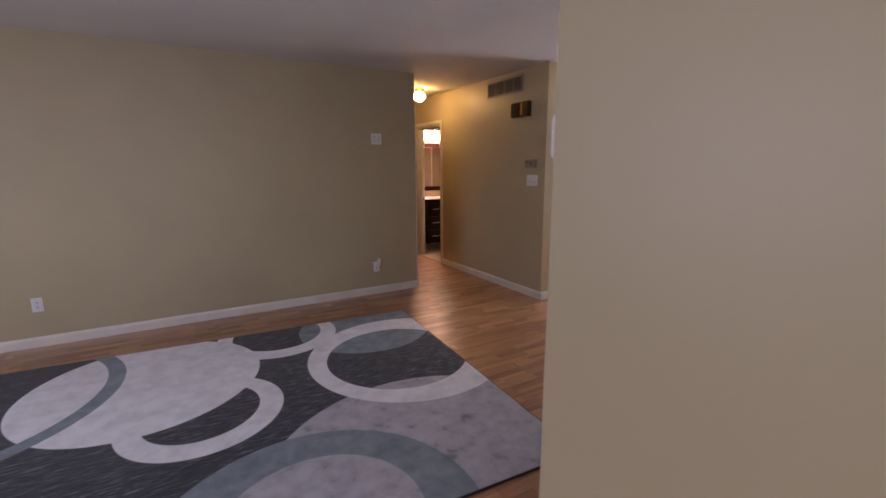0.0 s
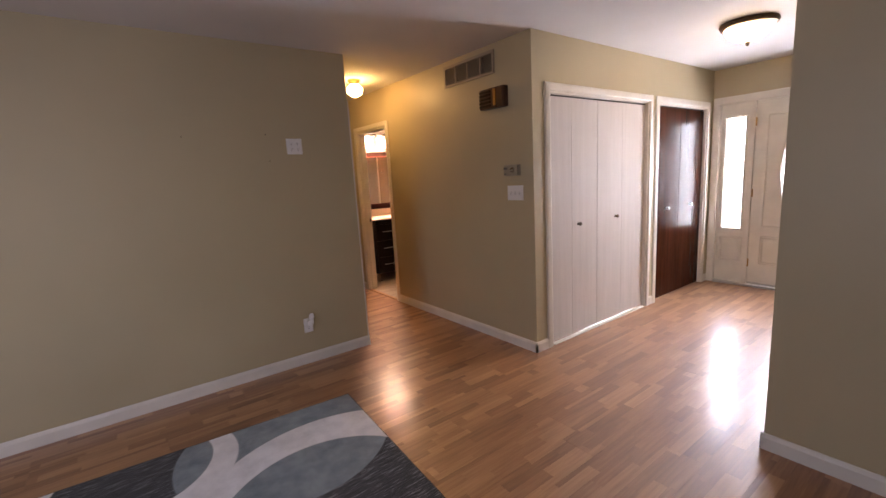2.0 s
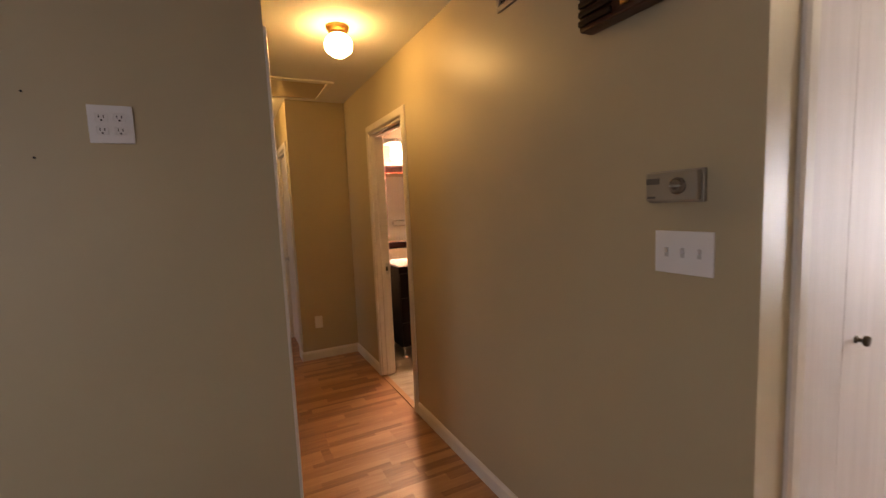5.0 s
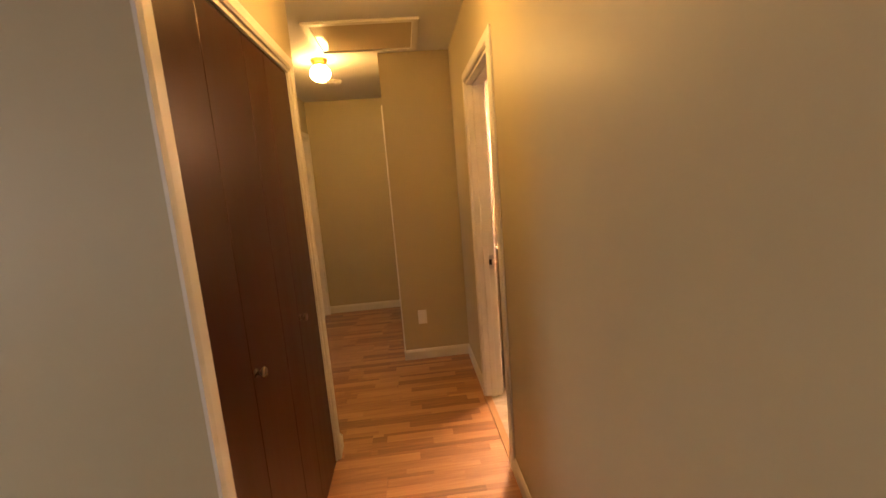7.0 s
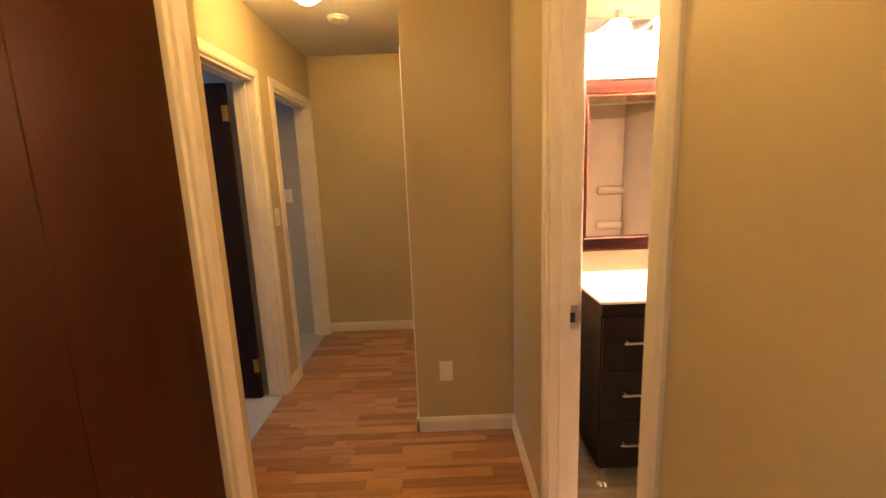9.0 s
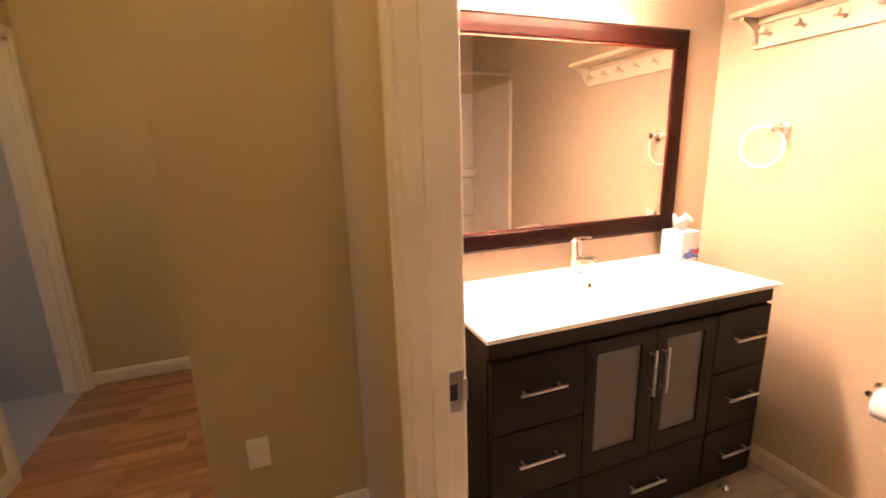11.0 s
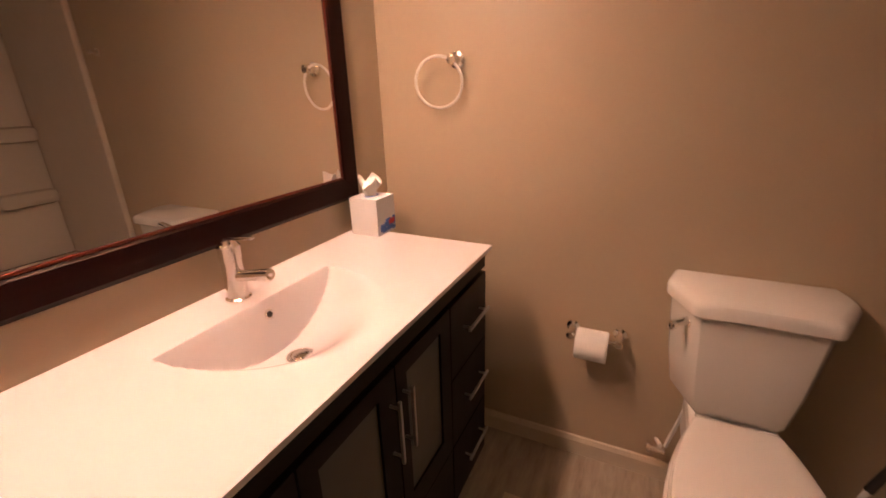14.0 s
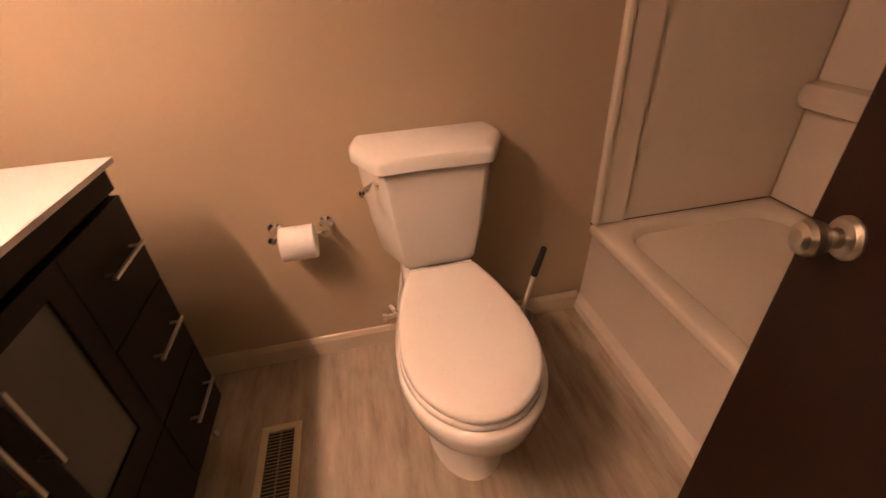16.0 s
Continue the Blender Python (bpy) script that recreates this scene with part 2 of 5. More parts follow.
def ring(bm, radius, tube, m, seg=40, around=10):
    p = bmesh.new()
    loops = []
    for k in range(seg):
        a = k * math.tau / seg
        c = Vector((math.cos(a), math.sin(a), 0))
        loops.append([p.verts.new(c * (radius + tube * math.cos(j * math.tau / around)) + Vector((0, 0, tube * math.sin(j * math.tau / around)))) for j in range(around)])
    for k in range(seg):
        for j in range(around):
            p.faces.new((loops[k][j], loops[(k + 1) % seg][j], loops[(k + 1) % seg][(j + 1) % around], loops[k][(j + 1) % around]))
    place(p, m)
    return take(bm, p)


def loft(bm, rings, cap=True):
    """Skins a row of rings of equally many points."""
    p = bmesh.new()
    made = [[p.verts.new(v) for v in r] for r in rings]
    n = len(made[0])
    for lo, hi in zip(made, made[1:]):
        for k in range(n):
            p.faces.new((lo[k], lo[(k + 1) % n], hi[(k + 1) % n], hi[k]))
    if cap:
        p.faces.new(made[0][::-1])
        p.faces.new(made[-1])
    bmesh.ops.recalc_face_normals(p, faces=p.faces)
    return take(bm, p)


def thing(name, at, label, category, group="", kind=""):
    """An empty at the thing's base, for its parts."""
    ob = new(name)
    ob.location = at
    ob.empty_display_size = 0.05
    ORIGIN[ob.name] = Vector(at)
    return tagged(ob, label, category, group, kind)


def part(name, bm, material, parent=None, label="", smooth=20):
    """A bmesh in world places as one mesh object under a thing or a part."""
    at = ORIGIN[parent.name] if parent else Vector()
    bmesh.ops.translate(bm, verts=bm.verts, vec=-at)
    data = bpy.data.meshes.new(name)
    bm.to_mesh(data)
    bm.free()
    data.materials.append(material)
    if smooth:
        data.shade_smooth()
        data.set_sharp_from_angle(angle=radians(smooth))
    ob = new(name, data)
    if parent:
        ob.parent = parent
    ORIGIN[ob.name] = at
    if label:
        tagged(ob, label)
    return ob


def B(*args, **kw):
    return box(bmesh.new(), *args, **kw)


# ---- structure ----
H = 2.44
DOOR_H = 2.03


def wall(name, x0, x1, y0, y1, holes=(), material=None, label="", z1=None):
    """A wall along its longer side; holes are (from, to, bottom, top) along it."""
    bm = bmesh.new()
    along_x = (x1 - x0) > (y1 - y0)
    lo, hi = (x0, x1) if along_x else (y0, y1)
    top = H + 0.02 if z1 is None else z1

    def slab(a, b, c, d):
        if b - a < 1e-4 or d - c < 1e-4:
            return
        if along_x:
            box(bm, a, b, y0, y1, c, d)
        else:
            box(bm, x0, x1, a, b, c, d)

    at = lo
    for a, b, c, d in sorted(holes):
        slab(at, a, -0.02, top)
        slab(a, b, -0.02, c)
        slab(a, b, d, top)
        at = b
    slab(at, hi, -0.02, top)
    ob = part(name, bm, material or WALL, smooth=0)
    return tagged(ob, label or "olive tan painted plaster wall", "wall", kind="structure")


T = 0.105
BATH_A, BATH_B = 2.150, 2.880
wall("wall_tv", -6.2, -1.05, 1.15, 1.27)
HALL_A, HALL_B = 1.205, 2.385
HALL_X = -0.915
wall("wall_tv_end", -1.05, HALL_X, 1.15, HALL_A)
wall("wall_hall_closet", -1.05, HALL_X, HALL_A, 2.49, [(HALL_A + 0.0001, HALL_B, -0.02, DOOR_H)])
wall("wall_hall_step", -1.57, -1.05, 2.37, 2.49)
wall("wall_hall_doors", -1.57, -1.45, 2.49, 5.262, [(3.36, 4.105, -0.02, DOOR_H), (4.39, 5.19, -0.02, DOOR_H)])
wall("wall_hall_end", -4.5, -0.415, 5.262, 5.38)
wall("wall_hall_inner", -0.535, -0.415, 3.75, 5.262, [(3.80, 4.51, -0.02, DOOR_H)])
wall("wall_jog", -0.535, 0.0, 3.63, 3.75)
wall("wall_thermostat", 0.0, T / 2, 0.12, 3.75, [(BATH_A, BATH_B, -0.02, DOOR_H)])
wall("wall_closets", 0.0, 3.1, 0.0, 0.12, [(0.19, 1.67, -0.02, DOOR_H), (1.855, 2.955, -0.02, DOOR_H)])
wall("wall_front_door", 3.1, 3.24, -2.7, 0.7, [(-1.36, -0.07, -0.02, 2.07)])
wall("wall_entry_south", 0.02, 3.1, -2.82, -2.7)
wall("wall_partition", -0.10, 0.02, -4.6, -1.55)
wall("wall_near_partition", -2.69, -2.56, -6.0, -2.85)
wall("wall_west", -6.32, -6.2, -6.12, 1.27, [(-2.8, -0.4, 0.8, 2.1)])
wall("wall_south", -6.2, -0.1, -6.12, -6.0, [(-4.6, -2.6, 0.85, 2.1)])
wall("wall_dining_east", -0.10, 0.02, -6.0, -4.6)
# the bathroom's own faces
BX0, BX1, BY0, BY1 = T, 1.65, 1.0, 3.59
bl = "beige painted bathroom wall"
wall("wall_bath_door_side", T / 2, T, 0.88, 3.71, [(BATH_A, BATH_B, -0.02, DOOR_H)], BATH_WALL, bl)
wall("wall_vanity", T, 1.77, BY1, 3.71, (), BATH_WALL, bl)
wall("wall_toilet", BX1, 1.77, 0.88, BY1, (), BATH_WALL, bl)
wall("wall_tub_back", T, BX1, 0.88, BY0, (), BATH_WALL, bl)
# bedrooms behind the hall's doors
gl = "grey painted bedroom wall"
wall("wall_bedroom_west", -4.62, -4.5, 1.27, 7.0, [(2.6, 4.0, 0.9, 2.1), (4.7, 6.1, 0.9, 2.1)], BED_WALL, gl)
wall("wall_bedroom_divide", -4.5, -1.57, 4.22, 4.31, (), BED_WALL, gl)
wall("wall_far_bedroom", -4.5, -1.571, 5.237, 5.261, (), BED_WALL, gl)

tagged(part("ceiling", B(-6.4, 3.3, -6.2, 7.0, H, H + 0.1), CEILING, smooth=0), "white painted flat ceiling", "ceiling", kind="structure")
floor = tagged(part("floor", B(-6.3, 3.24, -6.1, 5.4, -0.06, -0.012), SUBFLOOR, smooth=0), "brown three-strip laminate board floor", "floor", kind="structure")
tagged(part("bathroom_floor", B(0.03, BX1, BY0, BY1, -0.012, 0.004), VINYL, smooth=0), "pale grey wood-look vinyl bathroom floor", "floor", kind="structure")
tagged(part("bedroom_floor", B(-4.5, -1.48, 2.49, 5.28, -0.012, 0.002), CARPET, smooth=0), "pale grey carpet bedroom floor", "floor", kind="structure")
tagged(part("ground", B(-60, 60, -60, 60, -0.3, -0.2), CARPET, smooth=0), "pale concrete ground outside", "ground", kind="structure")


def baseboard(x0, y0, x1, y1, side, material=None, h=0.085, d=0.013):
    """A baseboard along a wall's face from (x0, y0) to (x1, y1); side is the way that it stands out."""
    bm = bmesh.new()
    a, b = Vector((x0, y0, 0)), Vector((x1, y1, 0))
    s = Vector((*side, 0))
    out = []
    for p in (a, b):
        out.append([p + s * u + Vector((0, 0, w)) for u, w in ((0.0005, 0), (d, 0), (d, h * 0.75), (d * 0.45, h * 0.95), (0.0005, h))])
    loft(bm, out)
    return tagged(part("baseboard", bm, material or TRIM, smooth=0), "white painted wooden baseboard", "baseboard", kind="structure")


baseboard(-6.2, 1.15, HALL_X + 0.013, 1.15, (0, -1))
baseboard(HALL_X, 2.444, HALL_X, 2.503, (1, 0))
baseboard(-1.45, 2.49, HALL_X + 0.013, 2.49, (0, 1))
baseboard(-1.45, 2.503, -1.45, 3.302, (1, 0))
baseboard(-1.45, 4.163, -1.45, 4.332, (1, 0))
baseboard(-1.45, 5.262, -0.535, 5.262, (0, -1))
baseboard(-0.535, 3.617, -0.535, 3.74, (-1, 0))
baseboard(-0.535, 4.57, -0.535, 5.262, (-1, 0))
baseboard(-0.548, 3.63, 0.0, 3.63, (0, -1))
baseboard(0.0, BATH_B + 0.058, 0.0, 3.63, (-1, 0))
baseboard(0.0, -0.013, 0.0, BATH_A - 0.058, (-1, 0))
baseboard(-0.013, 0.0, 0.131, 0.0, (0, -1))
baseboard(1.73, 0.0, 1.795, 0.0, (0, -1))
baseboard(3.016, 0.0, 3.1, 0.0, (0, -1))
baseboard(-0.10, -5.9, -0.10, -1.537, (-1, 0))
baseboard(-0.113, -1.55, 0.02, -1.55, (0, 1))
baseboard(3.1, -2.7, 3.1, -1.45, (-1, 0))
baseboard(-2.69, -5.9, -2.69, -2.837, (-1, 0))
baseboard(-2.703, -2.85, -2.56, -2.85, (0, 1))
baseboard(BX1, 1.785, BX1, BY1, (-1, 0), BATH_TRIM, 0.085)
baseboard(1.43, BY1, BX1, BY1, (0, -1), BATH_TRIM, 0.085)
baseboard(T, BY1, 0.27, BY1, (0, -1), BATH_TRIM, 0.085)


def casing(name, wall_axis, at, side, lo, hi, top=DOOR_H, w=0.058, d=0.016, label="white painted door casing", foot=0.0):
    """The trim round an opening: two uprights and a head, each moulded, on one face of a wall."""
    root = tagged(new(name), label, "door casing", kind="structure")
    ORIGIN[root.name] = Vector()
    prof = ((0.0, 0.0), (0.0, d * 0.6), (w * 0.18, d), (w * 0.75, d * 0.85), (w, d * 0.55), (w, 0.0))

    def pos(u, v, z):
        return Vector((u, at + side * (v + 0.0005), z)) if wall_axis == "x" else Vector((at + side * (v + 0.0005), u, z))

    for nm, e, sgn in (("upright", lo, -1), ("upright", hi, 1)):
        bm = bmesh.new()
        loft(bm, [[pos(e + sgn * u, v, foot) for u, v in prof], [pos(e + sgn * u, v, top + u) for u, v in prof]])
        part(nm, bm, TRIM, root, smooth=0)
    bm = bmesh.new()
    loft(bm, [[pos(lo - u, v, top + u) for u, v in prof], [pos(hi + u, v, top + u) for u, v in prof]])
    part("head", bm, TRIM, root, smooth=0)
    return root


def jamb(name, wall_axis, lo, hi, t0, t1, top=DOOR_H, d=0.018, stop=True):
    """The lining inside an opening through a wall of which t0 and t1 are the faces."""
    root = tagged(new(name), "white painted door jamb", "door jamb", kind="structure")
    ORIGIN[root.name] = Vector()

    def b(nm, u0, u1, v0, v1, z0, z1):
        part(nm, B(u0, u1, v0, v1, z0, z1, bevel=0.002) if wall_axis == "x" else B(v0, v1, u0, u1, z0, z1, bevel=0.002), TRIM, root)

    b("side", lo + 0.0005, lo + d, t0 - 0.001, t1 + 0.001, 0.005, top - d)
    b("side", hi - d, hi - 0.0005, t0 - 0.001, t1 + 0.001, 0.005, top - d)
    b("head", lo + 0.0005, hi - 0.0005, t0 - 0.001, t1 + 0.001, top - d, top - 0.0005)
    if stop:
        m = (t0 + t1) / 2
        for u0, u1, z0, z1 in ((lo + d, lo + d + 0.011, 0.005, top - d), (hi - d - 0.011, hi - d, 0.005, top - d), (lo + d + 0.011, hi - d - 0.011, top - d - 0.011, top - d)):
            b("stop", u0, u1, m - 0.018, m + 0.018, z0, z1)
    return root


casing("casing_bath", "y", 0.0, -1, BATH_A, BATH_B)
casing("casing_bath_inside", "y", T, 1, BATH_A, BATH_B)
jamb("jamb_bath", "y", BATH_A, BATH_B, 0.0, T)
casing("casing_white_closet", "x", 0.0, -1, 0.19, 1.67, foot=0.0)
jamb("jamb_white_closet", "x", 0.19, 1.67, 0.0, 0.12, stop=False)
casing("casing_brown_closet", "x", 0.0, -1, 1.855, 2.955)
jamb("jamb_brown_closet", "x", 1.855, 2.955, 0.0, 0.12, stop=False)
casing("casing_hall_closet", "y", HALL_X, 1, HALL_A, HALL_B)
jamb("jamb_hall_closet", "y", HALL_A, HALL_B, -1.05, HALL_X, stop=False)
for lo, hi in ((3.36, 4.105), (4.39, 5.19)):
    casing("casing_bedroom", "y", -1.45, 1, lo, hi)
    jamb("jamb_bedroom", "y", lo, hi, -1.57, -1.45)
casing("casing_hall_inner", "y", -0.535, -1, 3.80, 4.51)
jamb("jamb_hall_inner", "y", 3.80, 4.51, -0.535, -0.415)


# ---- ceiling fittings ----
def globe_light(at, label):
    """A small ribbed glass globe under a brass canopy."""
    x, y = at
    root = thing("ceiling_light", (x, y, H), label, "ceiling light", "hall ceiling lights")
    bm = bmesh.new()
    turned(bm, [(0.062, H - 0.0005), (0.064, H - 0.012), (0.058, H - 0.022), (0.050, H - 0.030), (0.046, H - 0.045)], 28, Matrix.Translation((x, y, 0)))
    part("canopy", bm, BRASS, root, "brass canopy")
    bm = bmesh.new()
    prof = [(0.042, -0.045), (0.050, -0.052), (0.066, -0.068), (0.075, -0.088), (0.077, -0.105), (0.072, -0.125), (0.058, -0.142), (0.046, -0.148), (0.040, -0.156), (0.022, -0.164), (0.002, -0.166)]
    seg = 48
    rings = []
    for r, z in prof:
        rings.append([(x + r * (1 + 0.035 * math.cos(12 * k * math.tau / seg)) * math.cos(k * math.tau / seg), y + r * (1 + 0.035 * math.cos(12 * k * math.tau / seg)) * math.sin(k * math.tau / seg), H + z) for k in range(seg)])
    loft(bm, rings)
    part("globe", bm, GLOBE, root, "lit ribbed glass globe")
    return root


globe_light((-0.45, 1.92), "lit ribbed glass globe with brass canopy on hall ceiling")
globe_light((-0.982, 3.705), "lit ribbed glass globe on ceiling of far hall")


def dome_light(x, y):
    root = thing("entry_ceiling_light", (x, y, H), "lit frosted glass bowl in dark bronze ring on ceiling", "ceiling light")
    bm = turned(bmesh.new(), [(0.185, H - 0.0005), (0.190, H - 0.015), (0.178, H - 0.035), (0.160, H - 0.040), (0.150, H - 0.034)], 48, Matrix.Translation((x, y, 0)))
    part("ring", bm, BRONZE, root, "dark bronze ring")
    bm = turned(bmesh.new(), [(0.158, H - 0.041), (0.150, H - 0.062), (0.130, H - 0.090), (0.098, H - 0.115), (0.055, H - 0.132), (0.018, H - 0.138)], 48, Matrix.Translation((x, y, 0)))
    part("bowl", bm, DOME, root, "lit frosted glass bowl")
    bm = turned(bmesh.new(), [(0.018, H - 0.138), (0.022, H - 0.146), (0.010, H - 0.152), (0.014, H - 0.160), (0.004, H - 0.170)], 20, Matrix.Translation((x, y, 0)))
    part("finial", bm, BRONZE, root)


dome_light(1.42, -0.87)


def smoke_alarm(x, y):
    root = thing("smoke_alarm", (x, y, H), "white plastic smoke alarm on hall ceiling", "smoke alarm")
    part("base", turned(bmesh.new(), [(0.068, H - 0.0005), (0.070, H - 0.008), (0.066, H - 0.012)], 36, Matrix.Translation((x, y, 0))), PLASTIC, root)
    bm = turned(bmesh.new(), [(0.062, H - 0.0125), (0.060, H - 0.024), (0.050, H - 0.032), (0.020, H - 0.034), (0.012, H - 0.037), (0.002, H - 0.037)], 36, Matrix.Translation((x, y, 0)))
    part("cover", bm, PLASTIC, root)


smoke_alarm(-0.976, 4.38)


def attic_hatch(x0, x1, y0, y1):
    root = tagged(new("attic_hatch"), "glossy cream attic hatch panel in moulded trim", "attic hatch", kind="structure")
    ORIGIN[root.name] = Vector()
    w = 0.045
    for a in ((x0, x1, y0, y0 + w), (x0, x1, y1 - w, y1), (x0, x0 + w, y0 + w, y1 - w), (x1 - w, x1, y0 + w, y1 - w)):
        part("trim", B(*a, H - 0.016, H - 0.0005, bevel=0.004), TRIM, root)
    part("panel", B(x0 + w, x1 - w, y0 + w, y1 - w, H - 0.006, H - 0.0006), HATCH, root, smooth=0)


HATCH = plain("glossy_cream_panel_paint", (0.55, 0.45, 0.30), 0.10, relief=0.0, spread=0.02)
attic_hatch(-0.95, -0.24, 2.95, 3.56)


# ---- bifold closets ----
def knob_on(bm, at, way, r=0.017, reach=0.032):
    at, way = Vector(at), Vector(way)
    m = Matrix.Translation(at) @ way.to_track_quat("Z", "Y").to_matrix().to_4x4()
    turned(bm, [(r * 0.75, 0.0), (r * 0.75, 0.003), (r * 0.38, 0.006), (r * 0.38, reach * 0.45), (r * 0.9, reach * 0.62), (r, reach * 0.8), (r * 0.85, reach * 0.96), (0.001, reach)], 20, m)
    return bm


def bifold(name, axis, edges, face, way, z0, z1, material, knobs, label, knob_material):
    """Folding closet doors in one opening: leaves between the edges, hinged in pairs."""
    mid = (edges[0] + edges[-1]) / 2
    base = (mid, face, 0) if axis == "x" else (face, mid, 0)
    root = thing(name, base, label, "closet door")
    leaves = []
    for k, (a, b) in enumerate(zip(edges, edges[1:])):
        wide = 0.002 if material is WHITE_DOOR else 0.0006
        lo, hi = a + (wide if k % 2 == 0 else 0.0005), b - (0.0005 if k % 2 == 0 else wide)
        f0, f1 = sorted((face, face - way * 0.03))
        bm = B(lo, hi, f0, f1, z0, z1, bevel=0.0015) if axis == "x" else B(f0, f1, lo, hi, z0, z1, bevel=0.0015)
        leaves.append(part("leaf", bm, material, root))
    for k, (u, z) in knobs.items():
        at, out = ((u, face, z), (0, way, 0)) if axis == "x" else ((face, u, z), (way, 0, 0))
        part("knob", knob_on(bmesh.new(), at, out), knob_material, leaves[k], "round metal knob")
    lo, hi = edges[0], edges[-1]
    f = face - way * 0.015
    t0, t1 = f - 0.012, f + 0.012
    top = (lo, hi, t0, t1, z1 + 0.003, z1 + 0.012) if axis == "x" else (t0, t1, lo, hi, z1 + 0.003, z1 + 0.012)
    part("track", B(*top), DARK, root, "dark metal track")
    if material is WHITE_DOOR:
        part("floor_track", B(lo + 0.01, hi - 0.01, face - 0.040, face + 0.006, 0.0005, 0.007, bevel=0.002), TRIM, root, "white floor track")
    return root


bifold("white_closet_doors", "x", (0.211, 0.50, 0.862, 1.255, 1.649), 0.028, -1, 0.016, 1.999, WHITE_DOOR, {1: (0.585, 0.975), 2: (1.15, 0.985)},
       "closed white-washed wooden bifold closet doors with small knobs", BRONZE)
bifold("brown_closet_doors", "x", (1.875, 2.39, 2.935), 0.028, -1, 0.012, 1.999, GLOSSY_BROWN_DOOR, {0: (2.12, 0.97), 1: (2.66, 0.97)},
       "closed glossy red-brown bifold closet doors beside front door", NICKEL)
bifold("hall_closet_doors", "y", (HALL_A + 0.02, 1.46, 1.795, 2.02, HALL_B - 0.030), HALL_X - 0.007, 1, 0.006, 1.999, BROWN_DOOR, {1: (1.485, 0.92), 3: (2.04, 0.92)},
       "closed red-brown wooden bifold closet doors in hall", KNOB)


# ---- front door ----
def oval_points(cy, cz, ry, rz, n):
    return [(cy + ry * math.cos(k * math.tau / n), cz + rz * math.sin(k * math.tau / n)) for k in range(n)]


def framed_slab(x0, x1, y0, y1, z0, z1, hole):
    """A slab across y and z with a hole of the given outline, from x0 to x1."""
    cy = sum(p[0] for p in hole) / len(hole)
    cz = sum(p[1] for p in hole) / len(hole)
    edge = []
    for y, z in hole:
        dy, dz = y - cy, z - cz
        k = min(((y1 if dy > 0 else y0) - cy) / dy if abs(dy) > 1e-6 else 1e9, ((z1 if dz > 0 else z0) - cz) / dz if abs(dz) > 1e-6 else 1e9)
        edge.append([cy + dy * k, cz + dz * k])
    for yc in (y0, y1):
        for zc in (z0, z1):
            k = min(range(len(edge)), key=lambda i: abs(edge[i][0] - yc) + abs(edge[i][1] - zc))
            edge[k] = [yc, zc]
    bm = bmesh.new()
    inner = [[bm.verts.new((x, y, z)) for y, z in hole] for x in (x0, x1)]
    outer = [[bm.verts.new((x, y, z)) for y, z in edge] for x in (x0, x1)]
    n = len(hole)
    for k in range(n):
        j = (k + 1) % n
        bm.faces.new((inner[0][k], inner[0][j], outer[0][j], outer[0][k]))
        bm.faces.new((inner[1][k], outer[1][k], outer[1][j], inner[1][j]))
        bm.faces.new((inner[0][k], inner[1][k], inner[1][j], inner[0][j]))
        bm.faces.new((outer[0][k], outer[0][j], outer[1][j], outer[1][k]))
    bmesh.ops.recalc_face_normals(bm, faces=bm.faces)
    return bm


def hoop(bm, pts_in, pts_out, x0, x1):
    """A raised moulding between two outlines, standing out from x1 to x0."""
    n = len(pts_in)
    mid = [((a[0] + b[0]) / 2, (a[1] + b[1]) / 2) for a, b in zip(pts_in, pts_out)]
    p = bmesh.new()
    rows = [[p.verts.new((x, y, z)) for y, z in pts] for x, pts in ((x1, pts_in), (x0, mid), (x1, pts_out))]
    for a, b in zip(rows, rows[1:]):
        for k in range(n):
            p.faces.new((a[k], a[(k + 1) % n], b[(k + 1) % n], b[k]))
    bmesh.ops.recalc_face_normals(p, faces=p.faces)
    return take(bm, p)


def outline(y0, y1, z0, z1):
    return [(y0, z0), (y1, z0), (y1, z1), (y0, z1)]


def grow(pts, d):
    cy, cz = sum(p[0] for p in pts) / len(pts), sum(p[1] for p in pts) / len(pts)
    return [(y + math.copysign(d, y - cy), z + math.copysign(d, z - cz)) for y, z in pts]


PANE = Nodes("frosted_door_glass", 0.25).colour((0.95, 0.97, 0.98))
PANE.b.inputs["Transmission Weight"].default_value = 1.0
PANE = PANE.mat
SKYGLOW = glow("overcast_daylight", (0.93, 0.96, 1.0), 9.0)
tagged(part("backdrop", B(4.4, 4.45, -4.5, 3.0, -0.2, 4.0), SKYGLOW, smooth=0), "bright overcast daylight outside", "backdrop", kind="structure")

unit = tagged(new("door_frame_front"), "white painted front door frame with sidelight post", "door frame", kind="structure")
ORIGIN[unit.name] = Vector()
for a in ((3.098, 3.20, -0.087, -0.070, 0.0, 2.07), (3.098, 3.20, -1.36, -1.343, 0.0, 2.07), (3.10, 3.20, -0.425, -0.385, 0.0, 2.05), (3.098, 3.20, -1.343, -0.087, 2.05, 2.07)):
    part("post", B(*a, bevel=0.002), FRONT_DOOR, unit)
for a in ((3.082, 3.0995, -0.085, -0.012, 0.0, 2.06), (3.082, 3.0995, -1.42, -1.35, 0.0, 2.06), (3.080, 3.0995, -1.42, -0.012, 2.06, 2.13)):
    part("casing", B(*a, bevel=0.004), TRIM, unit)
part("threshold", B(3.07, 3.22, -1.343, -0.087, -0.004, 0.022, bevel=0.004), NICKEL, unit, "worn metal threshold")

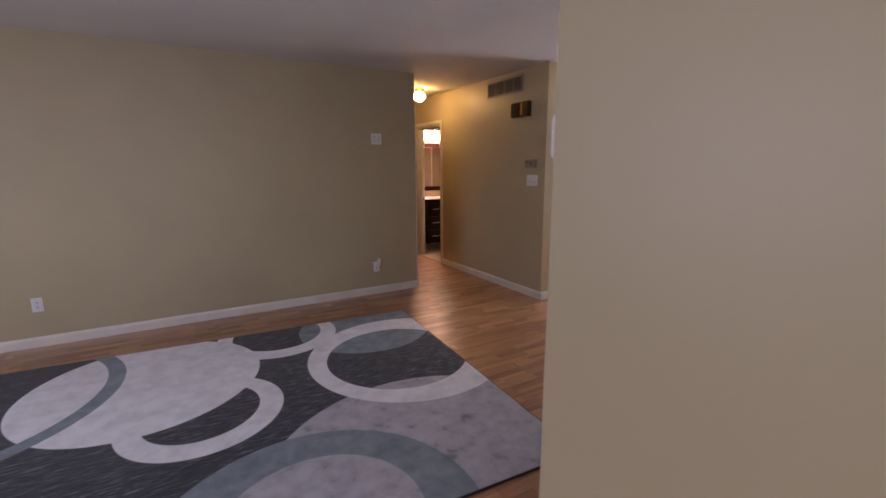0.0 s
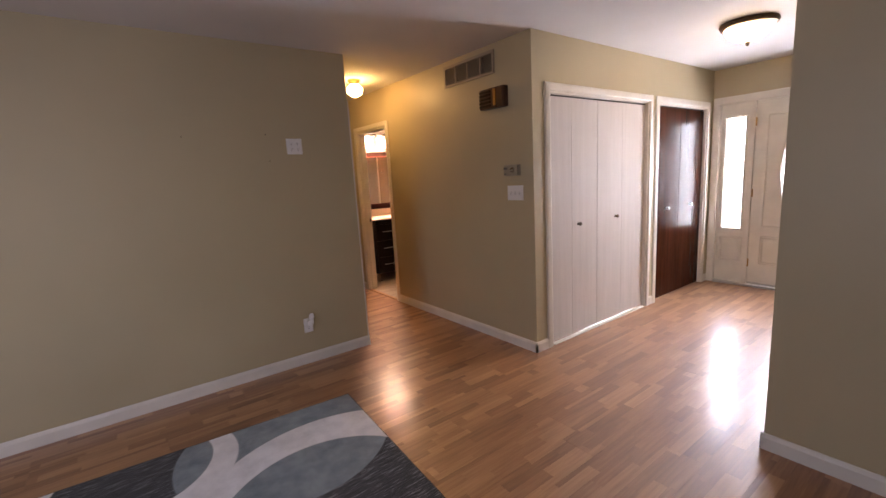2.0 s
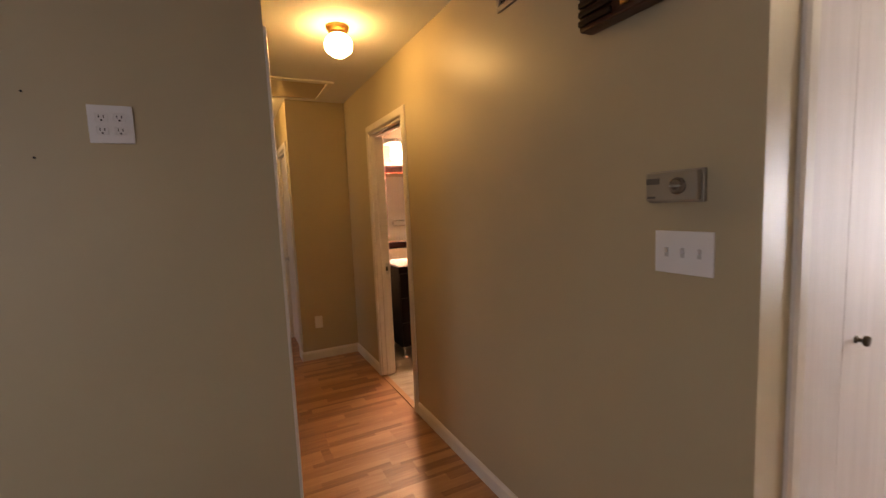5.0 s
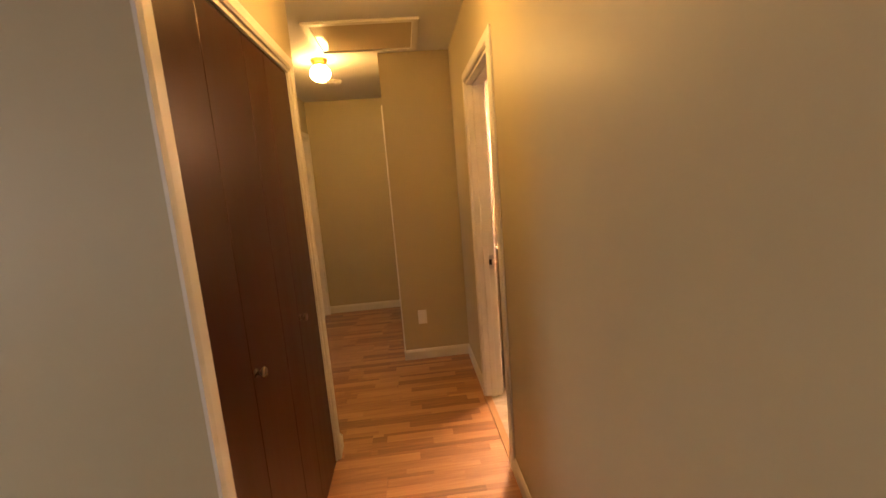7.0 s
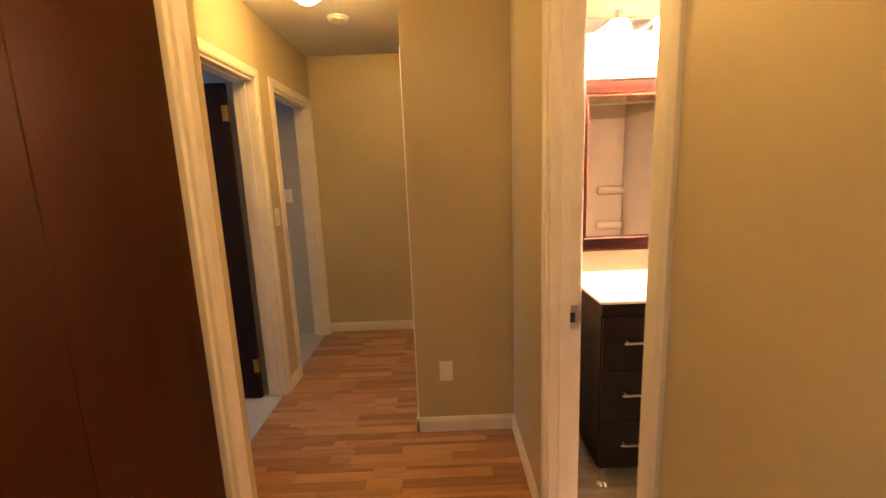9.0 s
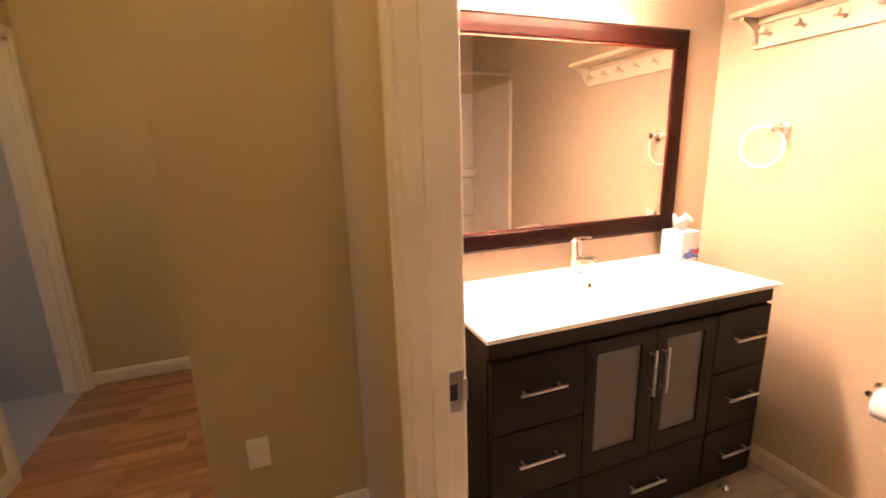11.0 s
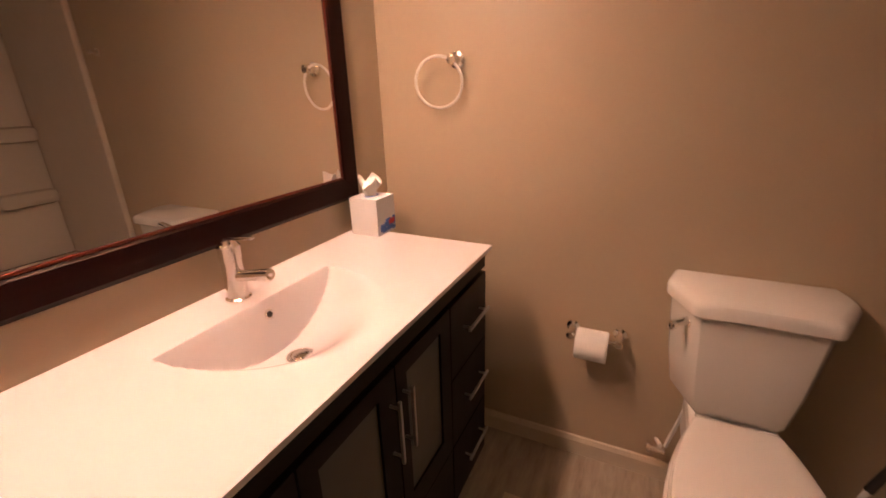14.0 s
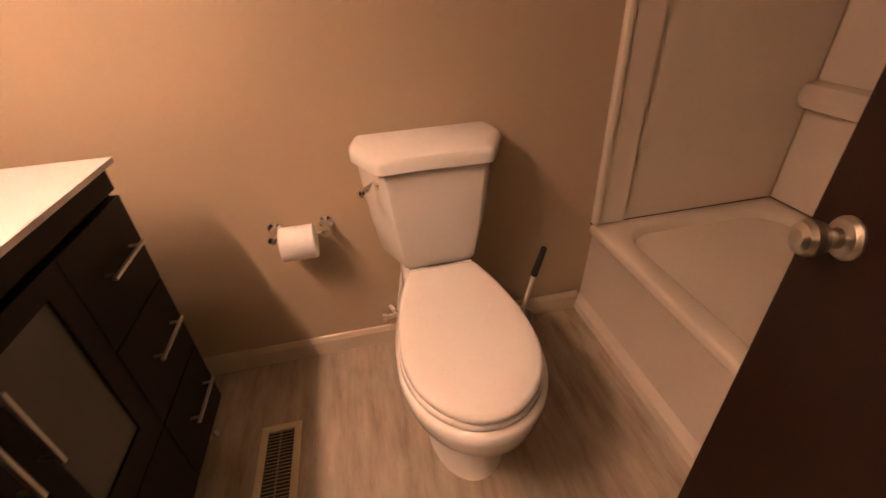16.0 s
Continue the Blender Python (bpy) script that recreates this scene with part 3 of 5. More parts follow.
side = thing("sidelight", (3.14, -0.236, 0.022), "cream painted sidelight panel with tall bright glass", "sidelight")
hole = []
for y, z in outline(-0.327, -0.145, 0.66, 1.895):
    hole.append((y, z))
fine = []
for k in range(4):
    a, b = hole[k], hole[(k + 1) % 4]
    fine += [(a[0] + (b[0] - a[0]) * j / 6, a[1] + (b[1] - a[1]) * j / 6) for j in range(6)]
slab = part("panel", framed_slab(3.125, 3.165, -0.384, -0.088, 0.024, 2.049, fine), FRONT_DOOR, side, smooth=0)
pane = part("pane", B(3.142, 3.148, -0.33, -0.142, 0.657, 1.898), PANE, side, "bright frosted glass", smooth=0)
pane.visible_shadow = False
part("glass_moulding", hoop(bmesh.new(), hole, grow(hole, 0.022), 3.113, 3.125), FRONT_DOOR, side, smooth=0)
for ou in (outline(-0.325, -0.147, 0.30, 0.53),):
    part("raised_panel", hoop(hoop(bmesh.new(), grow(ou, -0.028), grow(ou, -0.016), 3.116, 3.125), grow(ou, -0.012), ou, 3.114, 3.125), FRONT_DOOR, side, smooth=0)

door = thing("front_door", (3.14, -0.885, 0.022), "closed cream front door with oval bright glass", "front door")
oval = oval_points(-0.875, 1.29, 0.185, 0.50, 64)
slab = part("door_leaf", framed_slab(3.122, 3.166, -1.341, -0.427, 0.026, 2.047, oval), FRONT_DOOR, door, smooth=0)
pane = part("pane", loft(bmesh.new(), [[(x, y, z) for y, z in oval_points(-0.875, 1.29, 0.188, 0.503, 64)] for x in (3.141, 3.147)]), PANE, door, "oval bright frosted glass", smooth=0)
pane.visible_shadow = False
part("oval_moulding", hoop(bmesh.new(), oval, oval_points(-0.875, 1.29, 0.212, 0.527, 64), 3.107, 3.122), FRONT_DOOR, door)
ou = outline(-1.20, -0.55, 0.70, 1.88)
part("moulding", hoop(bmesh.new(), grow(ou, -0.014), ou, 3.114, 3.122), FRONT_DOOR, door, smooth=0)
for y0, y1 in ((-0.76, -0.56), (-1.20, -1.0)):
    ou = outline(y0, y1, 0.29, 0.55)
    part("raised_panel", hoop(hoop(bmesh.new(), grow(ou, -0.032), grow(ou, -0.02), 3.113, 3.122), grow(ou, -0.014), ou, 3.111, 3.122), FRONT_DOOR, door, smooth=0)
for z in (0.27, 1.06, 1.83):
    part("hinge", B(3.108, 3.123, -0.437, -0.419, z - 0.045, z + 0.045, bevel=0.003), BRASS, door, "brass hinge")
part("sweep", B(3.112, 3.121, -1.335, -0.432, 0.026, 0.05, bevel=0.002), NICKEL, door, "metal door sweep")
bm = knob_on(bmesh.new(), (3.121, -1.275, 0.95), (-1, 0, 0), 0.028, 0.06)
part("knob", bm, BRASS, door, "brass knob")
part("peephole", turned(bmesh.new(), [(0.012, 0), (0.012, 0.004), (0.006, 0.006)], 16, pose(3.139, -0.885, 1.52, 0, -90, 0)), DARK, door)


# ---- wall fittings ----
def plate(root, axis, at, way, u0, u1, z0, z1, thick=0.006):
    lo, hi = sorted((at, at + way * thick))
    return part("plate", B(lo, hi, u0, u1, z0, z1, bevel=0.002) if axis == "x" else B(u0, u1, lo, hi, z0, z1, bevel=0.002), PLASTIC, root)


def on(axis, at, way, u, z, d):
    """A place d in front of a wall's face."""
    return (at + way * d, u, z) if axis == "x" else (u, at + way * d, z)


def slot_box(axis, at, way, u, z, w, h, d0, d1, bevel=0.0):
    lo, hi = sorted((at + way * d0, at + way * d1))
    return B(lo, hi, u - w / 2, u + w / 2, z - h / 2, z + h / 2, bevel=bevel) if axis == "x" else B(u - w / 2, u + w / 2, lo, hi, z - h / 2, z + h / 2, bevel=bevel)


def outlet(axis, at, way, u, z, label, gangs=1, group="wall outlets"):
    """Duplex receptacles behind a white cover."""
    root = thing("wall_outlet", on(axis, at, way, u, z, 0), label, "outlet", group)
    w = 0.072 if gangs == 1 else 0.116
    cover = plate(root, axis, at, way, u - w / 2, u + w / 2, z - 0.058, z + 0.058)
    for g in range(gangs):
        gu = u + (g - (gangs - 1) / 2) * 0.046
        for dz in (-0.02, 0.02):
            face = part("socket", slot_box(axis, at, way, gu, z + dz, 0.03, 0.027, 0.006, 0.0085, 0.004), PLASTIC, root)
            for du in (-0.006, 0.006):
                part("slot", slot_box(axis, at, way, gu + du, z + dz + 0.003, 0.0025, 0.009, 0.0085, 0.0092), DARK, face)
            part("slot", slot_box(axis, at, way, gu, z + dz - 0.008, 0.005, 0.005, 0.0085, 0.0092), DARK, face)
        part("screw", slot_box(axis, at, way, gu, z, 0.006, 0.006, 0.006, 0.0075, 0.001), PLASTIC, root)
    return root


outlet("y", 1.15, -1, -1.382, 1.725, "white four-socket outlet plate high on olive wall", 2, "")
outlet("y", 1.15, -1, -4.32, 0.35, "white duplex outlet low on olive wall")
outlet("x", -0.10, -1, -2.135, 0.34, "white duplex outlet low on olive partition wall")
outlet("y", 1.15, -1, -1.43, 0.315, "white duplex outlet with plug-in night light")
night = thing("night_light", (-1.418, 1.141, 0.345), "small white plug-in night light in wall outlet", "night light")
part("body", B(-1.445, -1.392, 1.112, 1.1405, 0.325, 0.365, bevel=0.006), PLASTIC, night)
part("shade", turned(bmesh.new(), [(0.014, 0.0), (0.020, 0.012), (0.021, 0.03), (0.014, 0.045), (0.002, 0.048)], 20, Matrix.Translation((-1.405, 1.122, 0.3655))), PLASTIC, night)


def blank_switch(axis, at, way, u, z, gangs, label, name="light_switch"):
    root = thing(name, on(axis, at, way, u, z, 0), label, "light switch")
    w = 0.072 + 0.046 * (gangs - 1)
    plate(root, axis, at, way, u - w / 2, u + w / 2, z - 0.058, z + 0.058)
    for g in range(gangs):
        gu = u + (g - (gangs - 1) / 2) * 0.046
        hole = part("slot", slot_box(axis, at, way, gu, z, 0.011, 0.026, 0.006, 0.0072, 0.001), SLOT, root)
        part("toggle", slot_box(axis, at, way, gu, z + 0.005, 0.008, 0.012, 0.0072, 0.019, 0.002), PLASTIC, root, "white toggle")
    return root


blank_switch("x", 0.0, -1, 0.187, 1.277, 3, "white three-gang toggle switch plate below thermostat")
control = thing("wall_control", (-2.637, -2.85, 1.458), "small white plastic control box on partition end", "wall control")
part("base", B(-2.676, -2.598, -2.8495, -2.8435, 1.420, 1.496, bevel=0.002), PLASTIC, control)
part("cover", B(-2.673, -2.601, -2.8434, -2.823, 1.424, 1.492, bevel=0.007), PLASTIC, control, "rounded white cover")
blank_switch("x", -1.45, 1, 4.247, 1.19, 1, "white toggle switch plate between bedroom doors")
hout = thing("wall_outlet", (-0.373, 3.63, 0.36), "white decorator outlet low on jog wall", "outlet", "wall outlets")
plate(hout, "y", 3.63, -1, -0.409, -0.337, 0.302, 0.418)
part("socket", slot_box("y", 3.63, -1, -0.373, 0.36, 0.034, 0.068, 0.006, 0.0085, 0.003), PLASTIC, hout)


def thermostat():
    root = thing("thermostat", (0, 0.20, 1.455), "beige dial thermostat above switch plate", "thermostat")
    part("base", B(-0.014, -0.0005, 0.127, 0.283, 1.412, 1.498, bevel=0.003), GREY_PLASTIC, root)
    part("cover", B(-0.036, -0.014, 0.132, 0.278, 1.416, 1.494, bevel=0.005), GREY_PLASTIC, root, "metal faced cover")
    m = pose(-0.036, 0.182, 1.455, 0, -90, 0)
    part("dial", turned(bmesh.new(), [(0.022, 0.0), (0.022, 0.005), (0.018, 0.008), (0.016, 0.012), (0.002, 0.012)], 32, m), KNOB, root, "metal dial")
    part("pointer", B(-0.0505, -0.0475, 0.168, 0.196, 1.4525, 1.4575), NICKEL, root)
    part("scale", B(-0.0372, -0.036, 0.235, 0.275, 1.462, 1.478), PRINT, root, "dark printed scale")
    part("lettering", B(-0.0372, -0.036, 0.247, 0.272, 1.424, 1.430), PRINT, root, "dark printed bar")


thermostat()


def return_vent():
    root = thing("return_air_grille", (0, 0.695, 2.305), "tan metal return air grille high on wall", "vent")
    y0, y1, z0, z1, w = 0.375, 1.015, 2.215, 2.395, 0.022
    for a in ((y0, y1, z0, z0 + w), (y0, y1, z1 - w, z1), (y0, y0 + w, z0 + w, z1 - w), (y1 - w, y1, z0 + w, z1 - w)):
        part("frame", B(-0.012, -0.0005, *a, bevel=0.003), VENT, root)
    part("backing", B(-0.003, -0.0007, y0 + w, y1 - w, z0 + w, z1 - w), DARK, root)
    for k in range(1, 4):
        y = y0 + (y1 - y0) * k / 4
        part("mullion", B(-0.011, -0.003, y - 0.005, y + 0.005, z0 + w, z1 - w), VENT, root)
    n = 13
    for k in range(n):
        z = z0 + w + (z1 - z0 - 2 * w) * (k + 0.5) / n
        bm = B(-0.004, 0.004, y0 + w, y1 - w, -0.0008, 0.0008)
        place(bm, pose(-0.007, 0, z, 0, -38, 0))
        part("slat", bm, VENT, root)


VENT = plain("tan_metal_paint", (0.33, 0.28, 0.21), 0.45)
return_vent()


CHIME_WOOD = wood("red_brown_chime_wood", (0.030, 0.009, 0.004), (0.075, 0.024, 0.010), 0.35, along="y")


def door_chime():
    root = thing("door_chime", (0, 0.385, 2.025), "dark wooden door chime with bright brass bar", "door chime")
    y0, y1, z0, z1 = 0.235, 0.505, 1.945, 2.10
    part("case", B(-0.055, -0.0005, y0, y1, z0, z1, bevel=0.006), CHIME_WOOD, root)
    for k in range(5):
        z = z0 + 0.022 + k * 0.027
        part("slat", B(-0.066, -0.055, 0.375, y1 - 0.006, z - 0.009, z + 0.009, bevel=0.003), DARK_DOOR, root)
    part("bar", B(-0.062, -0.055, 0.318, 0.345, z0 + 0.018, z1 - 0.012, bevel=0.003), BRASS, root, "polished brass bar")
    part("side_panel", B(-0.062, -0.055, y0 + 0.006, 0.300, z0 + 0.01, z1 - 0.01, bevel=0.003), CHIME_WOOD, root)


door_chime()
for x, z in ((-1.585, 1.81), (-1.575, 1.62), (-2.12, 1.79)):
    nail = thing("nail", (x, 1.15, z), "small dark nail stuck in olive wall", "nail", "nails in wall")
    part("head", turned(bmesh.new(), [(0.0015, 0.0), (0.0015, 0.006), (0.0035, 0.0065), (0.0035, 0.008), (0.001, 0.0085)], 10, pose(x, 1.15, z, 90, 0, 0)), DARK, nail)


# ---- inner doors ----
def hinged_leaf(name, hinge, angle, width, material, label, knob_side=True, hinges=True, side=-1):
    """A flush door leaf turned about its hinge; angle is its heading in degrees from +x."""
    root = thing(name, (hinge[0], hinge[1], 0.012), label, "door")
    m = pose(hinge[0], hinge[1], 0, 0, 0, angle)
    leaf = part("leaf", place(B(0.004, width, -0.0175, 0.0175, 0.012, 2.0, bevel=0.002), m), material, root)
    if knob_side:
        for s in (-1, 1):
            m_knob = pose(width - 0.062, s * 0.0175, 0.915, -90 * s, 0, 0)
            bm = turned(bmesh.new(), [(0.027, 0.0), (0.027, 0.003), (0.023, 0.008), (0.013, 0.011), (0.011, 0.018), (0.013, 0.023), (0.019, 0.029), (0.0225, 0.037), (0.0225, 0.045), (0.019, 0.052), (0.011, 0.056), (0.001, 0.057)], 32, m_knob)
            part("knob", place(bm, m), NICKEL, leaf, "brushed nickel knob")
        part("latch", place(B(width - 0.0005, width + 0.0015, -0.011, 0.011, 0.905, 0.965), m), NICKEL, leaf)
    if hinges:
        for z in ((0.24, 1.0, 1.80) if side < 0 else (0.24, 1.83)):
            bm = rod(bmesh.new(), (0, side * 0.02, z - 0.045), (0, side * 0.02, z + 0.045), 0.006)
            lo, hi = sorted((side * 0.0195, side * 0.0178))
            box(bm, 0, 0.03, lo, hi, z - 0.045, z + 0.045)
            part("hinge", place(box(bm, 0.0018, 0.0038, -0.0165, 0.0165, z - 0.045, z + 0.045), m), BRASS, root, "brass hinge")
    return root


hinged_leaf("bathroom_door", (0.13, BATH_A + 0.03), -17, 0.69, DARK_DOOR, "open dark brown flush bathroom door with nickel knob")
hinged_leaf("bedroom_door", (-1.60, 4.065), 178, 0.72, DARK_DOOR, "open dark brown flush bedroom door with brass hinges", side=1)
blank_switch("y", 5.237, -1, -1.71, 1.285, 1, "white toggle switch plate on grey bedroom wall")
hinged_leaf("hall_side_door", (-0.49, 3.822), 90, 0.668, TRIM, "closed white painted door in far hall", hinges=False)

strike = thing("strike_plate", (0.085, BATH_B - 0.018, 0.92), "brushed metal strike plate on bathroom door jamb", "strike plate", "strike plates")
part("plate", B(0.056, 0.1035, BATH_B - 0.0205, BATH_B - 0.0183, 0.875, 0.965, bevel=0.0007), NICKEL, strike)
part("latch_hole", B(0.070, 0.090, BATH_B - 0.0212, BATH_B - 0.0206, 0.902, 0.938), DARK, strike)
part("lip", B(0.1035, 0.112, BATH_B - 0.0205, BATH_B - 0.0183, 0.895, 0.945, bevel=0.0007), NICKEL, strike)
strike2 = thing("strike_plate", (-1.50, 5.172, 0.90), "brushed metal strike plate on far bedroom jamb", "strike plate", "strike plates")
part("plate", B(-1.535, -1.487, 5.1695, 5.1717, 0.855, 0.945, bevel=0.0007), NICKEL, strike2)
part("latch_hole", B(-1.52, -1.50, 5.1688, 5.1694, 0.882, 0.918), DARK, strike2)
THRESH = wood("light_wood_strip", (0.30, 0.16, 0.07), (0.44, 0.26, 0.12), 0.35, along="y")
tagged(part("threshold", B(-0.012, 0.03, BATH_A + 0.019, BATH_B - 0.019, -0.004, 0.0085, bevel=0.003), THRESH), "narrow light wooden threshold strip under bathroom door", "threshold", kind="structure")


# ---- rug ----
def rug_material():
    """Charcoal rug with overlapping discs and rings of white, blue grey and lilac grey."""
    m = Nodes("patterned_rug_pile", 0.95)
    sep = m.add("SeparateXYZ")
    m.l.new(m.tc.outputs["Object"], sep.inputs[0])
    X, Y = sep.outputs["X"], sep.outputs["Y"]

    def far(cx, cy, squash=1.0):
        dx, dy = m.math("SUBTRACT", X, cx), m.math("MULTIPLY", m.math("SUBTRACT", Y, cy), squash)
        return m.math("SQRT", m.math("ADD", m.math("MULTIPLY", dx, dx), m.math("MULTIPLY", dy, dy)))

    def below(d, r):
        ramp = m.add("MapRange")
        m.put(ramp.inputs[0], d)
        for k, v in ((1, r - 0.004), (2, r + 0.004), (3, 1.0), (4, 0.0)):
            ramp.inputs[k].default_value = v
        return ramp.outputs[0]

    streak = m.noise(3.0, 5, m.mapped((3, 40, 1)), 0.7)
    cloud = m.noise(9.0, 5, None, 0.65)
    dark = m.ramp(streak, [(0.42, (0.016, 0.017, 0.022)), (0.55, (0.040, 0.042, 0.050)), (0.64, (0.24, 0.25, 0.28))])
    white = m.ramp(cloud, [(0.3, (0.68, 0.67, 0.70)), (0.6, (0.86, 0.85, 0.88))])
    blue = m.ramp(cloud, [(0.25, (0.13, 0.16, 0.19)), (0.65, (0.26, 0.31, 0.35))])
    lilac = m.ramp(cloud, [(0.28, (0.20, 0.20, 0.24)), (0.42, (0.40, 0.385, 0.43)), (0.65, (0.52, 0.50, 0.545))])
    col = dark
    over = lambda mask, c: m.mix(mask, col, c)  # noqa: E731
    # corner disc
    col = over(below(far(-1.93, 0.18), 0.567), blue)
    # lilac disc with a blue ring over it
    big = below(far(-2.20, -1.78), 0.90)
    col = over(big, lilac)
    col = over(below(far(-2.87, -1.86), 0.69), blue)
    col = over(below(far(-2.845, -1.81), 0.43), lilac)
    # ring by the far edge
    col = over(below(far(-2.64, 0.37), 0.475), white)
    hole = below(far(-2.64, 0.40), 0.352)
    col = over(hole, dark)
    col = over(m.math("MULTIPLY", hole, below(far(-1.93, 0.18), 0.567)), blue)
    # the large ring
    col = over(below(far(-1.83, -0.49), 0.745), white)
    inner = below(far(-1.92, -0.503), 0.525)
    col = over(inner, dark)
    col = over(m.math("MULTIPLY", inner, below(far(-1.93, 0.18), 0.567)), blue)
    col = over(m.math("MULTIPLY", inner, big), lilac)
    # the small ring and the white disc with a blue arc
    col = over(below(far(-3.222, -0.658), 0.434), white)
    col = over(below(far(-3.23, -0.642), 0.308), dark)
    disc = below(far(-3.54, -0.05), 0.69)
    col = over(disc, white)
    d = far(-4.58, 0.138)
    arc = m.math("SUBTRACT", below(d, 0.90), below(d, 0.80))
    col = over(m.math("MAXIMUM", arc, 0.0), blue)
    m.colour(col)
    m.bump(m.math("ADD", m.noise(900, 2), m.math("MULTIPLY", m.noise(130, 2), 0.7)), 0.5, 0.004)
    m.b.inputs["Sheen Weight"].default_value = 0.15
    return m.mat


def rug():
    root = thing("area_rug", (0, 0, 0), "charcoal area rug with white, blue and grey rings", "rug")
    m = Matrix.Translation((-1.45, 0.425, 0)) @ pose(0, 0, 0, 0, 0, -3.8)
    pile = B(-3.05, 0.0, -2.44, 0.0, 0.001, 0.012, bevel=0.004)
    part("woven_field", place(pile, m), RUG, root)
    for a in ((-3.055, 0.005, -0.004, 0.005), (-3.055, 0.005, -2.445, -2.436), (-0.004, 0.005, -2.436, -0.004), (-3.055, -3.046, -2.436, -0.004)):
        part("binding", place(B(*a, 0.0005, 0.0105, bevel=0.002), m), BINDING, root, "dark bound edge")


RUG = rug_material()
BINDING = plain("rug_binding", (0.05, 0.05, 0.055), 0.9)
rug()


# ---- bathroom: vanity ----
VX0, VX1, VY0, VY1 = 0.280, 1.418, 3.095, 3.58


def pull(u0, u1, z, y, upright=False):
    """A square bar pull on two posts."""
    bm = bmesh.new()
    if upright:
        box(bm, u0 - 0.004, u0 + 0.004, y - 0.028, y - 0.020, z[0], z[1], bevel=0.0015)
        for zz in (z[0] + 0.018, z[1] - 0.018):
            rod(bm, (u0, y, zz), (u0, y - 0.021, zz), 0.0035, seg=10)
    else:
        box(bm, u0, u1, y - 0.028, y - 0.020, z - 0.004, z + 0.004, bevel=0.0015)
        for uu in (u0 + 0.018, u1 - 0.018):
            rod(bm, (uu, y, z), (uu, y - 0.021, z), 0.0035, seg=10)
    return bm


def vanity():
    root = thing("vanity_cabinet", ((VX0 + VX1) / 2, (VY0 + VY1) / 2, 0.004), "dark espresso vanity cabinet with frosted glass doors", "vanity")
    z0, z1 = 0.125, 0.8863
    for a, b in ((VX0, VX0 + 0.018), (VX1 - 0.018, VX1)):
        part("side_panel", B(a, b, VY0 + 0.02, VY1, z0, z1, bevel=0.0012), ESPRESSO, root)
    part("back_panel", B(VX0 + 0.0185, VX1 - 0.0185, VY1 - 0.012, VY1, z0, z1), ESPRESSO, root)
    part("bottom_panel", B(VX0 + 0.0185, VX1 - 0.0185, VY0 + 0.02, VY1 - 0.0125, z0, z0 + 0.018), ESPRESSO, root)
    part("divider", B(VX0 + 0.0185, VX1 - 0.0185, VY0 + 0.024, VY0 + 0.042, z0 + 0.0185, z1), ESPRESSO, root)
    part("top_rail", B(VX0, VX1, VY0 + 0.004, VY0 + 0.0195, 0.832, z1, bevel=0.002), ESPRESSO, root)
    f0, f1 = VY0, VY0 + 0.0195
    c = (VX0 + 0.002, 0.600, 0.8785, 1.148, VX1 - 0.002)
    rows = (0.130, 0.358, 0.592, 0.822)
    for a, b, h0, h1 in ((c[0], c[1], 0.364, 0.519), (c[3], c[4], 1.222, 1.375)):
        for lo, hi in zip(rows, rows[1:]):
            d = part("drawer", B(a + 0.002, b - 0.002, f0, f1, lo + 0.002, hi - 0.002, bevel=0.002), ESPRESSO, root)
            part("handle", pull(h0, h1, (lo + hi) / 2 + 0.012, f0), NICKEL, d, "brushed bar pull")
    d = part("drawer", B(c[1] + 0.002, c[3] - 0.002, f0, f1, rows[0] + 0.002, rows[1] - 0.002, bevel=0.002), ESPRESSO, root)
    part("handle", pull(0.796, 0.949, 0.253, f0), NICKEL, d, "brushed bar pull")
    for a, b, g0, g1, hx in ((c[1], c[2], 0.643, 0.816, 0.852), (c[2], c[3], 0.922, 1.090, 0.905)):
        lo, hi = rows[1] + 0.002, rows[3] - 0.002
        bm = bmesh.new()
        for q in ((a + 0.002, g0, lo, hi), (g1, b - 0.002, lo, hi), (g0, g1, lo, 0.432), (g0, g1, 0.778, hi)):
            box(bm, q[0], q[1], f0, f1, q[2], q[3])
        leaf = part("door", bm, ESPRESSO, root, smooth=0)
        part("glass", B(g0 - 0.004, g1 + 0.004, f0 + 0.006, f0 + 0.010, 0.428, 0.782), FROSTED, leaf, "frosted glass panel")
        part("handle", pull(hx, hx, (0.60, 0.76), f0, True), NICKEL, leaf, "upright bar pull")
    for x in (VX0 + 0.04, VX1 - 0.04):
        for y in (VY0 + 0.06, VY1 - 0.05):
            part("foot", turned(bmesh.new(), [(0.026, 0.0045), (0.028, 0.012), (0.020, 0.03), (0.017, 0.09), (0.026, 0.112), (0.026, 0.126)], 20, Matrix.Translation((x, y, 0))), CHROME, root, "chrome foot")


vanity()


def basin_depth(x, y):
    """The one-piece top's basin: a sloping straight back wall that meets a round floor rising to the front."""
    u = (x - 0.870) / 0.242
    s = (3.448 - y) / 0.33
    if abs(u) >= 1 or s <= 0 or s >= 1:
        return 0.0
    back = (3.448 - y) * 3.2
    across = (1 - u * u) ** 0.75
    f = min(1.0, s / max(0.05, math.sqrt(1 - u * u)))
    g = min(1.0, max(0.0, (f - 0.22) / 0.78))
    bowl = 0.122 * across * (1 - g * g * (3 - 2 * g))
    return min(back, bowl)


